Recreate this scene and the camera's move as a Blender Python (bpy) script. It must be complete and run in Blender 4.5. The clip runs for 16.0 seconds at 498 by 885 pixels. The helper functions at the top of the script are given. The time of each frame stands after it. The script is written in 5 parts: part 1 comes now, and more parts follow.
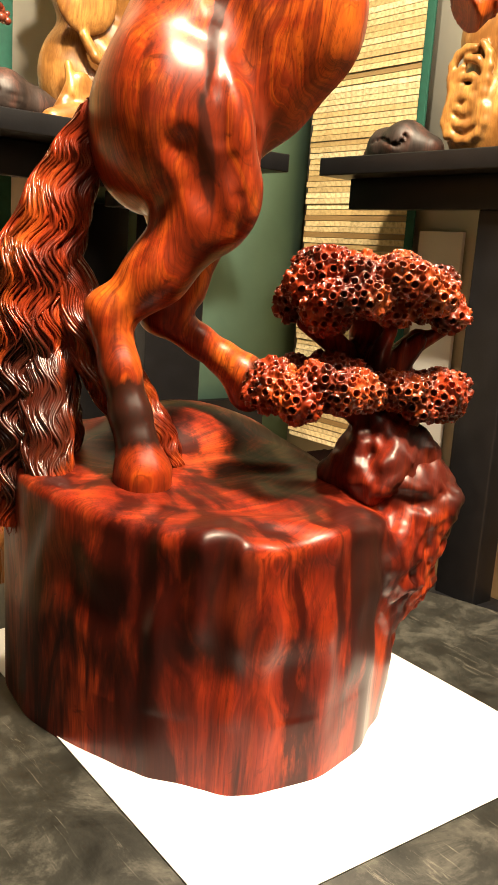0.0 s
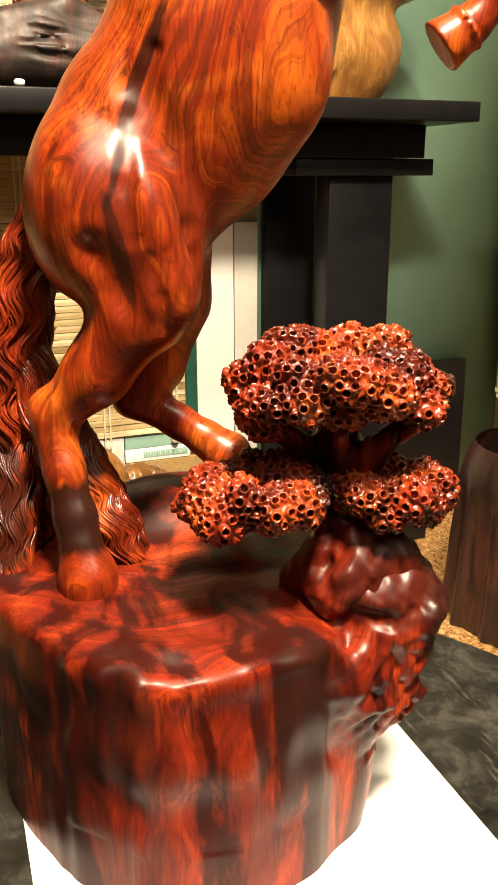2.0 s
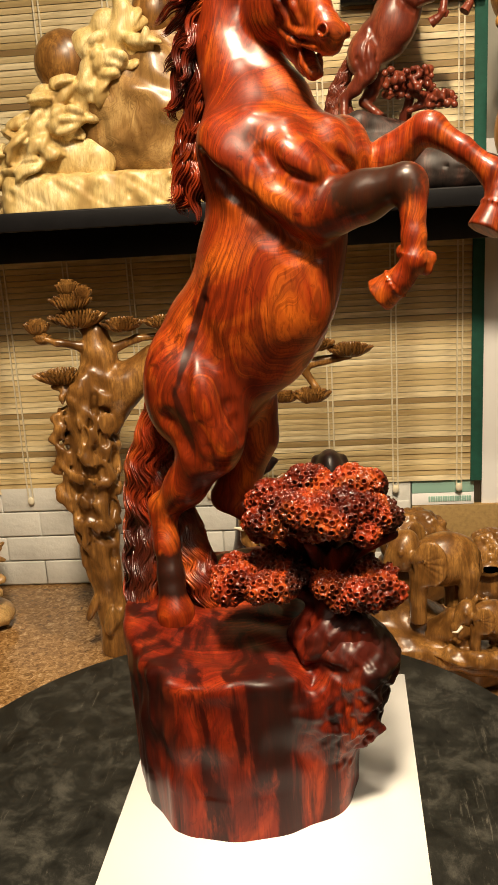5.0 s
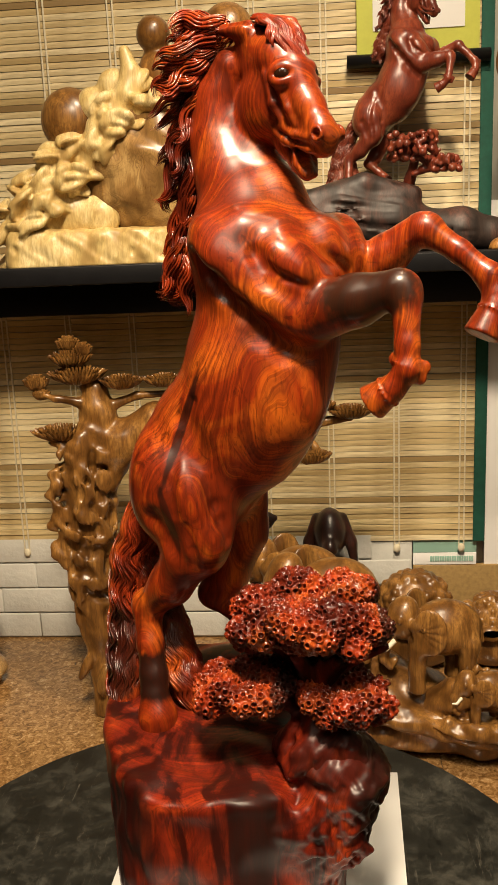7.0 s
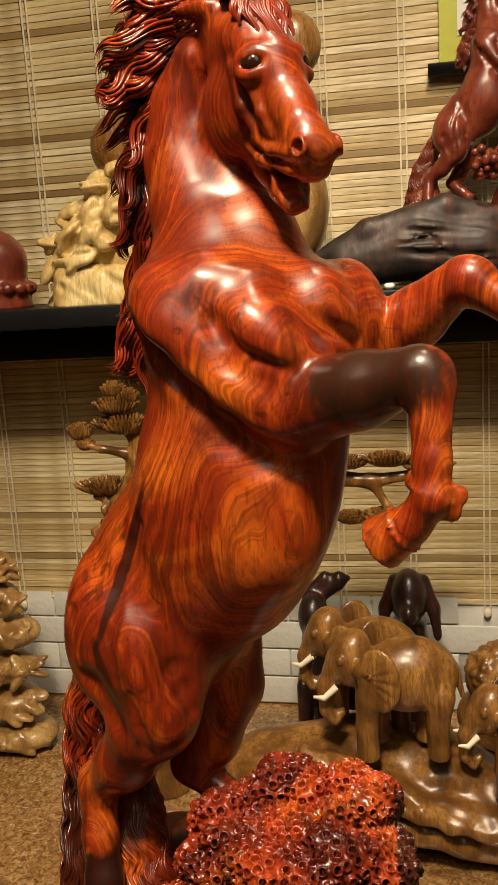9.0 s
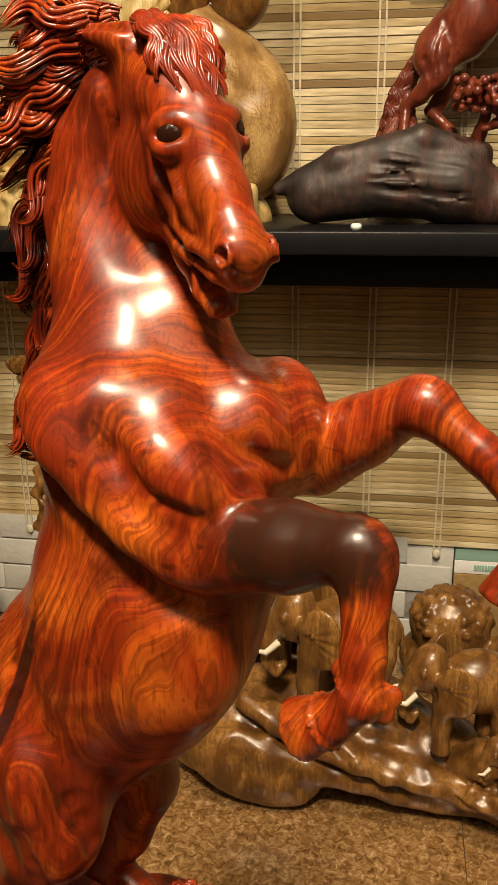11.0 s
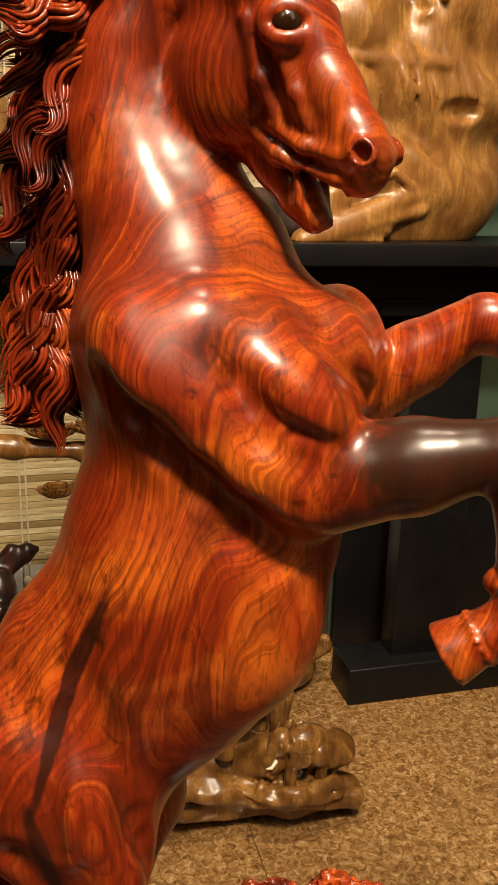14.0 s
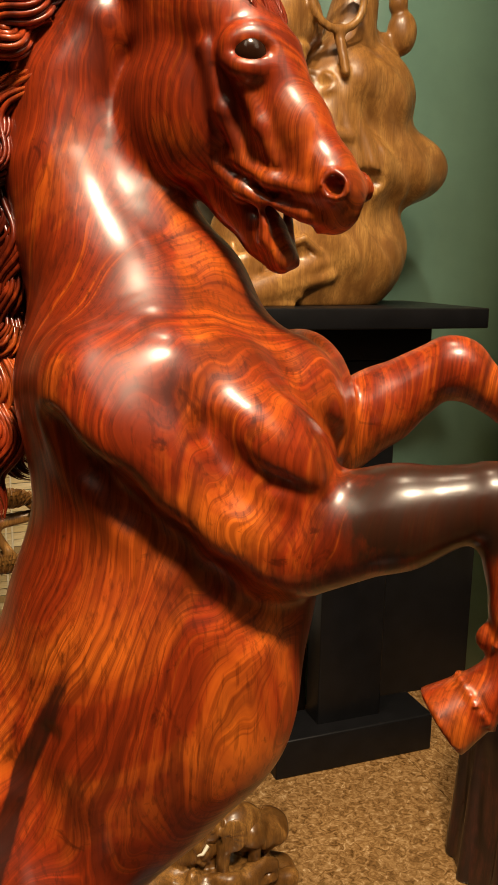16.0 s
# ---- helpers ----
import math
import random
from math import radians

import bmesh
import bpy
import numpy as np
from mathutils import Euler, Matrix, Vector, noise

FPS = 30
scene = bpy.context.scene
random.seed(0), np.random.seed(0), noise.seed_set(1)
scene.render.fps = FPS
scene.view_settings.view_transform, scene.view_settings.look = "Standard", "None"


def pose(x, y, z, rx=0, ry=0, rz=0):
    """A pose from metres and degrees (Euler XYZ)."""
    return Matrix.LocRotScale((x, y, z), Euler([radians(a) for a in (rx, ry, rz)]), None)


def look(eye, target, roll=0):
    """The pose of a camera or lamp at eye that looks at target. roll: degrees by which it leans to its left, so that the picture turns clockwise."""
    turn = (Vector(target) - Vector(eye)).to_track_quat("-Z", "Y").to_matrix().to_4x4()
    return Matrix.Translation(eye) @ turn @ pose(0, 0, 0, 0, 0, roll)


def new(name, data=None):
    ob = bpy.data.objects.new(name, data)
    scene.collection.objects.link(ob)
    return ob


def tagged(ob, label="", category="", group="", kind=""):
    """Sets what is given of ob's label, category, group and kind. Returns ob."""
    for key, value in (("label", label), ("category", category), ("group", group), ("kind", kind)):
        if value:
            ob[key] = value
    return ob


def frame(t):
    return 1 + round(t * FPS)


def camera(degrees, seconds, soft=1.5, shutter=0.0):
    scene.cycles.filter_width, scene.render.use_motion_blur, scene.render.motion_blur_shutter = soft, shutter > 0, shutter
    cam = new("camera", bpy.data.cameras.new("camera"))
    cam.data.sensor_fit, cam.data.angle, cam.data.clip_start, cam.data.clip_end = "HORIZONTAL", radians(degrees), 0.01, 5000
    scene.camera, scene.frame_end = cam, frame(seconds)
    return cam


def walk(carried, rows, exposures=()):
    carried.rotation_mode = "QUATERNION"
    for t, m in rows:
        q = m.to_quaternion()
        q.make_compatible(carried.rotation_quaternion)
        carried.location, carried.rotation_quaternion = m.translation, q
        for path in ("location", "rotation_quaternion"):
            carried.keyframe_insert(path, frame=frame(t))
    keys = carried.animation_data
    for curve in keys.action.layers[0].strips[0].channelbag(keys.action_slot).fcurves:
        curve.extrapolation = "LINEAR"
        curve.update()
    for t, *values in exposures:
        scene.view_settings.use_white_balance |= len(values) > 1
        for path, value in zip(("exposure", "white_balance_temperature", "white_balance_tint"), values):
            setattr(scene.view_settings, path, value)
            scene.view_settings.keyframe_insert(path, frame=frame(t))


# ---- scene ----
cam = camera(32.0, 16.0)
PATH = [
    (0, (0.117, -0.047, 0.269), (1.344, 1.477, -0.145), 3.9),
    (0.5, (0.151, -0.05, 0.29), (1.305, 1.514, -0.18), 3.6),
    (1, (0.211, -0.043, 0.318), (1.224, 1.605, -0.19), 3.0),
    (1.5, (0.248, -0.044, 0.325), (1.136, 1.66, -0.229), 1.6),
    (2, (0.287, -0.08, 0.357), (0.989, 1.698, -0.232), -0.1),
    (2.5, (0.446, -0.151, 0.389), (0.483, 1.759, -0.204), -2.8),
    (3, (0.492, -0.159, 0.399), (0.318, 1.744, -0.191), -3.2),
    (3.5, (0.499, -0.188, 0.394), (0.338, 1.717, -0.193), -3.0),
    (4, (0.487, -0.234, 0.399), (0.332, 1.672, -0.186), -3.2),
    (4.2, (0.49, -0.265, 0.417), (0.331, 1.643, -0.159), -3.3),
    (6.3, (0.491, -0.343, 0.509), (0.338, 1.597, 0.051), -3.5),
    (6.5, (0.495, -0.326, 0.51), (0.341, 1.616, 0.056), -3.0),
    (7, (0.504, -0.29, 0.526), (0.334, 1.652, 0.079), -2.4),
    (7.5, (0.517, -0.231, 0.532), (0.305, 1.711, 0.103), -2.4),
    (8, (0.54, -0.173, 0.539), (0.261, 1.764, 0.125), -3.3),
    (8.5, (0.566, -0.115, 0.539), (0.199, 1.812, 0.15), -3.9),
    (8.7, (0.56, -0.102, 0.539), (0.17, 1.824, 0.162), -3.9),
    (10.8, (0.569, 0.021, 0.631), (0.189, 1.878, -0.008), -1.2),
    (11, (0.568, 0.017, 0.638), (0.25, 1.878, -0.022), -0.7),
    (11.5, (0.53, 0.003, 0.64), (0.396, 1.877, -0.046), 0.3),
    (12, (0.482, 0.012, 0.624), (0.551, 1.891, -0.057), 1.3),
    (12.5, (0.45, 0.016, 0.614), (0.665, 1.895, -0.039), 1.7),
    (13, (0.429, 0.023, 0.604), (0.752, 1.897, -0.015), 1.9),
    (13.5, (0.403, 0.032, 0.596), (0.813, 1.899, 0.007), 1.8),
    (14, (0.388, 0.039, 0.585), (0.873, 1.895, 0.019), 1.4),
    (14.5, (0.369, 0.049, 0.573), (0.911, 1.895, 0.026), 1.0),
    (15, (0.363, 0.056, 0.562), (0.959, 1.894, 0.049), 1.2),
    (15.5, (0.361, 0.062, 0.563), (1.017, 1.895, 0.104), 1.4),
    (16, (0.373, 0.07, 0.572), (1.075, 1.898, 0.165), 1.1),
]
walk(cam, [(t, look(eye, target, roll)) for t, eye, target, roll in PATH], [(0, 0.98), (2.0, 0.68), (3.4, 0.55), (4.2, 0.0), (6.3, -0.27), (8.7, -0.55), (10.8, -0.62), (13.0, -0.58), (15.0, -0.45), (16, -0.62)])

# ---- world, lamps ----
world = bpy.data.worlds.new("world")
world.use_nodes = True
world.node_tree.nodes["Background"].inputs[0].default_value = (1.0, 0.86, 0.68, 1)
world.node_tree.nodes["Background"].inputs[1].default_value = 0.028
scene.world = world


def spot(name, eye, target, watts, size, cone, blend=0.5, colour=(1.0, 0.80, 0.56)):
    data = bpy.data.lights.new(name, "SPOT")
    data.energy, data.color, data.spot_size, data.spot_blend, data.shadow_soft_size = watts, colour, radians(cone), blend, size
    ob = new(name, data)
    ob.matrix_world = look(eye, target)
    return ob


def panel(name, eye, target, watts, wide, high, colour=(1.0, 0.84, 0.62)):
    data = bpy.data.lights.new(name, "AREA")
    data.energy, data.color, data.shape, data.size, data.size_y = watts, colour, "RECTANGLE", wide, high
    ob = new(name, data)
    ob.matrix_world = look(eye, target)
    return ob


spot("overhead_spot", (0.46, -0.50, 2.15), (0.54, 0.66, 0.1), 480, 0.15, 74, 0.7)
spot("overhead_spot", (0.72, 0.50, 2.2), (0.72, 1.75, 0.55), 185, 0.05, 96)
# extra spot, no such lamp seen, added to brighten the side wall's display
spot("overhead_spot", (0.25, 0.80, 2.15), (1.72, 1.36, 0.05), 130, 0.05, 44)
# wide overhead fill lights, added without any fixture seen
panel("fill_panel", (-0.35, -0.75, 2.0), (0.42, 0.36, 0.35), 6, 0.35, 0.8)
panel("fill_panel", (1.05, -0.65, 1.7), (0.42, 0.36, 0.35), 8, 0.6, 1.2)


# ---- materials ----
def material(name, rough=0.5, coat=0.0, metal=0.0):
    m = bpy.data.materials.new(name)
    m.use_nodes = True
    b = m.node_tree.nodes["Principled BSDF"]
    b.inputs["Roughness"].default_value = rough
    b.inputs["Coat Weight"].default_value = coat
    b.inputs["Coat Roughness"].default_value = 0.18
    b.inputs["Metallic"].default_value = metal
    return m, m.node_tree.nodes, m.node_tree.links, b


def coords(n, l, scale, turn=(0, 0, 0), kind="Object"):
    tc, mp = n.new("ShaderNodeTexCoord"), n.new("ShaderNodeMapping")
    mp.inputs["Scale"].default_value, mp.inputs["Rotation"].default_value = scale, [radians(a) for a in turn]
    l.new(tc.outputs[kind], mp.inputs[0])
    return mp.outputs[0]


def noise_tex(n, l, vec, scale, detail=4, rough=0.55, distort=0.0):
    t = n.new("ShaderNodeTexNoise")
    t.inputs["Scale"].default_value, t.inputs["Detail"].default_value = scale, detail
    t.inputs["Roughness"].default_value, t.inputs["Distortion"].default_value = rough, distort
    l.new(vec, t.inputs["Vector"])
    return t.outputs["Fac"]


def ramp(n, l, fac, stops):
    r = n.new("ShaderNodeValToRGB")
    while len(r.color_ramp.elements) < len(stops):
        r.color_ramp.elements.new(0.5)
    for e, (p, c) in zip(r.color_ramp.elements, stops):
        e.position, e.color = p, (*c, 1)
    l.new(fac, r.inputs[0])
    return r.outputs[0]


def mixed(n, l, fac, a, b, blend="MIX"):
    m = n.new("ShaderNodeMix")
    m.data_type, m.blend_type = "RGBA", blend
    for slot, value in ((0, fac), (6, a), (7, b)):
        if isinstance(value, (int, float)):
            m.inputs[slot].default_value = value
        elif isinstance(value, tuple):
            m.inputs[slot].default_value = (*value, 1)
        else:
            l.new(value, m.inputs[slot])
    return m.outputs[2]


def bump(n, l, b, height, strength=0.2, distance=0.001):
    u = n.new("ShaderNodeBump")
    u.inputs["Strength"].default_value, u.inputs["Distance"].default_value = strength, distance
    l.new(height, u.inputs["Height"])
    l.new(u.outputs[0], b.inputs["Normal"])


BLACK, WHITE = (0, 0, 0), (1, 1, 1)


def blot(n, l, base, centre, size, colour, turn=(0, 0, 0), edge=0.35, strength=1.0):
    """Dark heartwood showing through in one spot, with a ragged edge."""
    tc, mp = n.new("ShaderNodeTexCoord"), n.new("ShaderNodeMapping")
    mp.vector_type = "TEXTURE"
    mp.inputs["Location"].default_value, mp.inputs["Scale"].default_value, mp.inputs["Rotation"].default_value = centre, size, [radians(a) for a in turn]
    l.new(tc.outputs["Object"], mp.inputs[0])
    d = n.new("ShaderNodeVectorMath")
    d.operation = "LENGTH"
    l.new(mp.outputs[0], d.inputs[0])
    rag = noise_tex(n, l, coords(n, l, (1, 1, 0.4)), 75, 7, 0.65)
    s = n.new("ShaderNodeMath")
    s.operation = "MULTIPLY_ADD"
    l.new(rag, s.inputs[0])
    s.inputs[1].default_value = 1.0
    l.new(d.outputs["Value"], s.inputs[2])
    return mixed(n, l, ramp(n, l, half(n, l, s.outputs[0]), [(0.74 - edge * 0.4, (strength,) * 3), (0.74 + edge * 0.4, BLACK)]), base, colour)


def half(n, l, v):
    h = n.new("ShaderNodeMath")
    h.operation = "MULTIPLY"
    l.new(v, h.inputs[0])
    h.inputs[1].default_value = 0.5
    return h.outputs[0]


def wood(name, dark, mid, light, swirl=9.0, turn=(12, 8, 0), streak=0.5, rough=0.3, coat=0.5, stretch=0.2, grain=420.0, patch=0.0, blots=(), curl=0.6, patch_stretch=0.3, spec=0.45, warp=1.2, straight=0.62):
    """Polished hardwood: broad colour drift, swirling growth lines, dark heartwood, fine straight grain."""
    m, n, l, b = material(name, rough, coat)
    b.inputs["Specular IOR Level"].default_value = spec
    b.inputs["Coat Roughness"].default_value = 0.26
    drift = noise_tex(n, l, coords(n, l, (1, 1, 0.45), turn), 22, 4, 0.55, 0.6)
    base = ramp(n, l, drift, [(0.34, tuple(0.75 * p + 0.25 * q for p, q in zip(dark, mid))), (0.48, mid), (0.64, light)])
    # growth lines: level lines of a smooth field
    field = noise_tex(n, l, coords(n, l, (1, 1, stretch), turn), swirl, 1.8, 0.45, warp)
    k = n.new("ShaderNodeMath")
    k.operation = "MULTIPLY"
    k.inputs[1].default_value = 12.0
    l.new(field, k.inputs[0])
    saw = n.new("ShaderNodeMath")
    saw.operation = "FRACT"
    l.new(k.outputs[0], saw.inputs[0])
    where = ramp(n, l, noise_tex(n, l, coords(n, l, (1, 1, 0.6), turn), 26, 3), [(0.36, (0.12,) * 3), (0.62, (curl,) * 3)])
    line = ramp(n, l, saw.outputs[0], [(0.0, (0.1,) * 3), (0.4, (0.25,) * 3), (0.80, (0.95,) * 3), (0.94, (0.2,) * 3)])
    base = mixed(n, l, mixed(n, l, 1.0, where, line, "MULTIPLY"), base, dark)
    # straight grain
    long = noise_tex(n, l, coords(n, l, (1, 1, 0.05), turn), grain * 0.42, 6, 0.66, 0.3)
    base = mixed(n, l, ramp(n, l, long, [(0.40, (straight,) * 3), (0.56, BLACK)]), base, tuple(0.75 * p + 0.25 * q for p, q in zip(dark, mid)))
    if patch:
        big = noise_tex(n, l, coords(n, l, (1, 1, patch_stretch), turn), 24, 7, 0.62, 1.2)
        base = mixed(n, l, ramp(n, l, big, [(0.50, BLACK), (0.56, (patch,) * 3)]), base, tuple(c * 0.22 for c in dark))
    veins = noise_tex(n, l, coords(n, l, (1, 1, 0.08), turn), 34, 6, 0.6, 0.8)
    base = mixed(n, l, ramp(n, l, veins, [(0.57, BLACK), (0.63, (streak,) * 3)]), base, tuple(c * 0.32 for c in dark))
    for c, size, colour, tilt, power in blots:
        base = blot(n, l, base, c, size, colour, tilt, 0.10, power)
    pores = noise_tex(n, l, coords(n, l, (1, 1, 0.05), turn), grain * 1.6, 3)
    base = mixed(n, l, ramp(n, l, pores, [(0.36, (0.42,) * 3), (0.50, BLACK)]), base, dark)
    l.new(base, b.inputs["Base Color"])
    l.new(ramp(n, l, long, [(0.3, (rough * 1.2,) * 3), (0.7, (rough * 0.85,) * 3)]), b.inputs["Roughness"])
    bump(n, l, b, pores, 0.05, 0.0004)
    return m


def heartwood(name, dark, mid, light, axis, lean, rings=360.0, swirl=0.030, upright=0.35, rough=0.33, coat=0.2, spec=0.45, patch=0.0, patch_size=20.0, blots=(), lines=0.62):
    """Polished rosewood cut from one log: growth rings round a leaning axis, warped by the tree's twist, so that flat faces show straight grain and bulges show closed loops."""
    m, n, l, b = material(name, rough, coat)
    b.inputs["Specular IOR Level"].default_value = spec
    b.inputs["Coat Roughness"].default_value = 0.16
    tc = n.new("ShaderNodeTexCoord")

    def op(kind, a, c, is_vec=True):
        q = n.new("ShaderNodeVectorMath" if is_vec else "ShaderNodeMath")
        q.operation = kind
        for slot, value in enumerate((a, c)):
            if value is None:
                continue
            if hasattr(value, "is_output"):
                l.new(value, q.inputs[slot])
            else:
                q.inputs[slot].default_value = value
        return q.outputs["Value" if kind == "LENGTH" else 0]

    def drift(scale, size, stretch):
        t = n.new("ShaderNodeTexNoise")
        t.inputs["Scale"].default_value, t.inputs["Detail"].default_value, t.inputs["Roughness"].default_value = scale, 2.0, 0.5
        l.new(coords(n, l, (1, 1, stretch)), t.inputs["Vector"])
        return op("MULTIPLY", op("SUBTRACT", t.outputs["Color"], (0.5, 0.5, 0.5)), (size, size, size * 0.5))

    p = op("ADD", op("ADD", tc.outputs["Object"], drift(11.0, swirl * 2.0, upright)), drift(34.0, swirl * 0.36, upright * 1.4))
    mp = n.new("ShaderNodeMapping")
    mp.vector_type = "TEXTURE"
    mp.inputs["Location"].default_value, mp.inputs["Rotation"].default_value = axis, [radians(a) for a in lean]
    l.new(p, mp.inputs[0])
    r = op("LENGTH", op("MULTIPLY", mp.outputs[0], (1, 1, 0.05)), None)
    sep, com = n.new("ShaderNodeSeparateXYZ"), n.new("ShaderNodeCombineXYZ")
    l.new(mp.outputs[0], sep.inputs[0])
    l.new(op("MULTIPLY", r, rings, False), com.inputs[0])
    l.new(op("MULTIPLY", sep.outputs[2], 5.0, False), com.inputs[1])
    l.new(op("MULTIPLY", sep.outputs[0], 6.0, False), com.inputs[2])
    ring = noise_tex(n, l, com.outputs[0], 1.0, 4, 0.60)
    fine = noise_tex(n, l, com.outputs[0], 3.1, 3, 0.6)
    tone = noise_tex(n, l, coords(n, l, (1, 1, 0.6)), 19, 5, 0.62, 1.0)
    base = ramp(n, l, tone, [(0.34, tuple(0.5 * a + 0.5 * c for a, c in zip(dark, mid))), (0.50, mid), (0.68, light)])
    shade = tuple(0.8 * a + 0.2 * c for a, c in zip(dark, mid))
    base = mixed(n, l, ramp(n, l, ring, [(0.36, (lines,) * 3), (0.47, (lines * 0.55,) * 3), (0.55, BLACK)]), base, shade)
    base = mixed(n, l, ramp(n, l, ring, [(0.57, BLACK), (0.70, (0.4,) * 3)]), base, light)
    base = mixed(n, l, ramp(n, l, fine, [(0.40, (0.50,) * 3), (0.51, BLACK)]), base, shade)
    if patch:
        big = noise_tex(n, l, coords(n, l, (1, 1, 0.16)), patch_size, 6, 0.62, 0.9)
        base = mixed(n, l, ramp(n, l, big, [(0.46, BLACK), (0.55, (patch,) * 3)]), base, tuple(c * 0.42 for c in dark))
    veins = noise_tex(n, l, coords(n, l, (1, 1, 0.10)), 30, 6, 0.6, 0.8)
    base = mixed(n, l, ramp(n, l, veins, [(0.58, BLACK), (0.66, (0.55,) * 3)]), base, tuple(c * 0.5 for c in dark))
    eyes = noise_tex(n, l, coords(n, l, (1, 1, 0.8)), 48, 4, 0.6, 2.2)
    base = mixed(n, l, ramp(n, l, eyes, [(0.62, BLACK), (0.70, (0.6,) * 3)]), base, tuple(c * 0.7 for c in dark))
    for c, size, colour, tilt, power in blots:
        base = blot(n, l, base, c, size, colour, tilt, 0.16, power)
    pores = noise_tex(n, l, coords(n, l, (1, 1, 0.07)), 640, 3)
    base = mixed(n, l, ramp(n, l, pores, [(0.36, (0.40,) * 3), (0.48, BLACK)]), base, dark)
    l.new(base, b.inputs["Base Color"])
    l.new(ramp(n, l, ring, [(0.3, (rough * 1.15,) * 3), (0.7, (rough * 0.85,) * 3)]), b.inputs["Roughness"])
    bump(n, l, b, pores, 0.05, 0.0004)
    return m


INK = (0.014, 0.006, 0.004)
ROSE = heartwood("rosewood", (0.040, 0.005, 0.002), (0.31, 0.033, 0.005), (0.62, 0.130, 0.012), (0.400, 0.47, 0.45), (0, 9, 0), blots=(
    ((0.540, 0.320, 0.490), (0.038, 0.030, 0.024), (0.022, 0.011, 0.006), (0, -8, -28), 0.93), ((0.360, 0.357, 0.182), (0.03, 0.03, 0.020), INK, (0, 0, 0), 0.95),
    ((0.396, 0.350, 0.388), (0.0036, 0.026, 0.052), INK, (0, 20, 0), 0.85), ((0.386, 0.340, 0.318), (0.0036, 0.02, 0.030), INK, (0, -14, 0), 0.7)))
ROSE_ROOT = heartwood("rosewood_heart", (0.040, 0.005, 0.003), (0.21, 0.018, 0.005), (0.42, 0.054, 0.010), (0.41, 0.44, 0.0), (0, 3, 0), 330.0, 0.016, 0.12, 0.36, 0.0, 0.26, 0.90, 26.0, blots=(
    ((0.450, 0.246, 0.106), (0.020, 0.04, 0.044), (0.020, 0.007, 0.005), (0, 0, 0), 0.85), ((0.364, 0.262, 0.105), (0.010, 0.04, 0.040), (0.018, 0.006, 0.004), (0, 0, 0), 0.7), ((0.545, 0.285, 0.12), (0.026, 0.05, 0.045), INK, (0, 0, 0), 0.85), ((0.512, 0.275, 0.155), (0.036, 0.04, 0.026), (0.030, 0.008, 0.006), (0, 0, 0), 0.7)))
ROSE_HAIR = wood("rosewood_hair", (0.080, 0.008, 0.003), (0.36, 0.040, 0.008), (0.60, 0.120, 0.016), 20, (10, 0, 0), 0.5, 0.30, 0.15, patch=0.6, patch_stretch=0.6, blots=(
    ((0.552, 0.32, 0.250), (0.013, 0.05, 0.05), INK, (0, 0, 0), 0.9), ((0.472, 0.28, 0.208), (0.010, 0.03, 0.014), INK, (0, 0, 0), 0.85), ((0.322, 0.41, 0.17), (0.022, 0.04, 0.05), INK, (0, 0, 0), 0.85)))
EBONY = wood("rosewood_dark", (0.010, 0.005, 0.004), (0.030, 0.013, 0.008), (0.08, 0.034, 0.018), 20, (60, 40, 0), 0.3, 0.32, 0.2)
DUSK = wood("dark_polished_wood", (0.008, 0.005, 0.004), (0.022, 0.009, 0.008), (0.06, 0.016, 0.011), 16, (80, 0, 0), 0.6, 0.35, 0.2)
SLABWOOD = wood("grey_driftwood", (0.012, 0.008, 0.007), (0.040, 0.027, 0.023), (0.10, 0.040, 0.028), 18, (80, 0, 0), 0.6, 0.50, 0.0)
SECOND = wood("red_brown_wood", (0.07, 0.012, 0.007), (0.19, 0.036, 0.016), (0.27, 0.06, 0.024), 20, (20, 10, 0), 0.3, 0.33, 0.2)
TAN = wood("boxwood_brown", (0.06, 0.024, 0.006), (0.21, 0.093, 0.021), (0.40, 0.20, 0.052), 10, (10, 20, 0), 0.25, 0.32, 0.3, 0.6, curl=0.35)
OCHRE = wood("camphor_wood", (0.14, 0.055, 0.012), (0.31, 0.14, 0.034), (0.45, 0.23, 0.06), 8, (0, 80, 0), 0.2, 0.36, 0.25, 0.6, curl=0.4)
CREAM = wood("pale_root_wood", (0.36, 0.22, 0.07), (0.66, 0.50, 0.20), (0.80, 0.66, 0.34), 9, (0, 10, 0), 0.15, 0.42, 0.2, 0.6, curl=0.3)
BURL = wood("burl_wood", (0.15, 0.075, 0.022), (0.32, 0.18, 0.058), (0.55, 0.36, 0.14), 9, (30, 30, 0), 0.3, 0.30, 0.3, 1.0, curl=0.85, warp=3.0, straight=0.2)


def plain(name, colour, rough=0.5, coat=0.0, spread=0.15, scale=30, relief=0.0, metal=0.0):
    m, n, l, b = material(name, rough, coat, metal)
    f = noise_tex(n, l, coords(n, l, (1, 1, 1)), scale, 5)
    g = noise_tex(n, l, coords(n, l, (1, 1, 1)), scale * 9, 3)
    c = ramp(n, l, f, [(0.3, tuple(k * (1 - spread) for k in colour)), (0.7, tuple(min(1, k * (1 + spread)) for k in colour))])
    c = mixed(n, l, 0.25, c, ramp(n, l, g, [(0.35, tuple(k * (1 - spread) for k in colour)), (0.65, colour)]))
    l.new(c, b.inputs["Base Color"])
    if relief:
        bump(n, l, b, g, relief, 0.002)
    return m


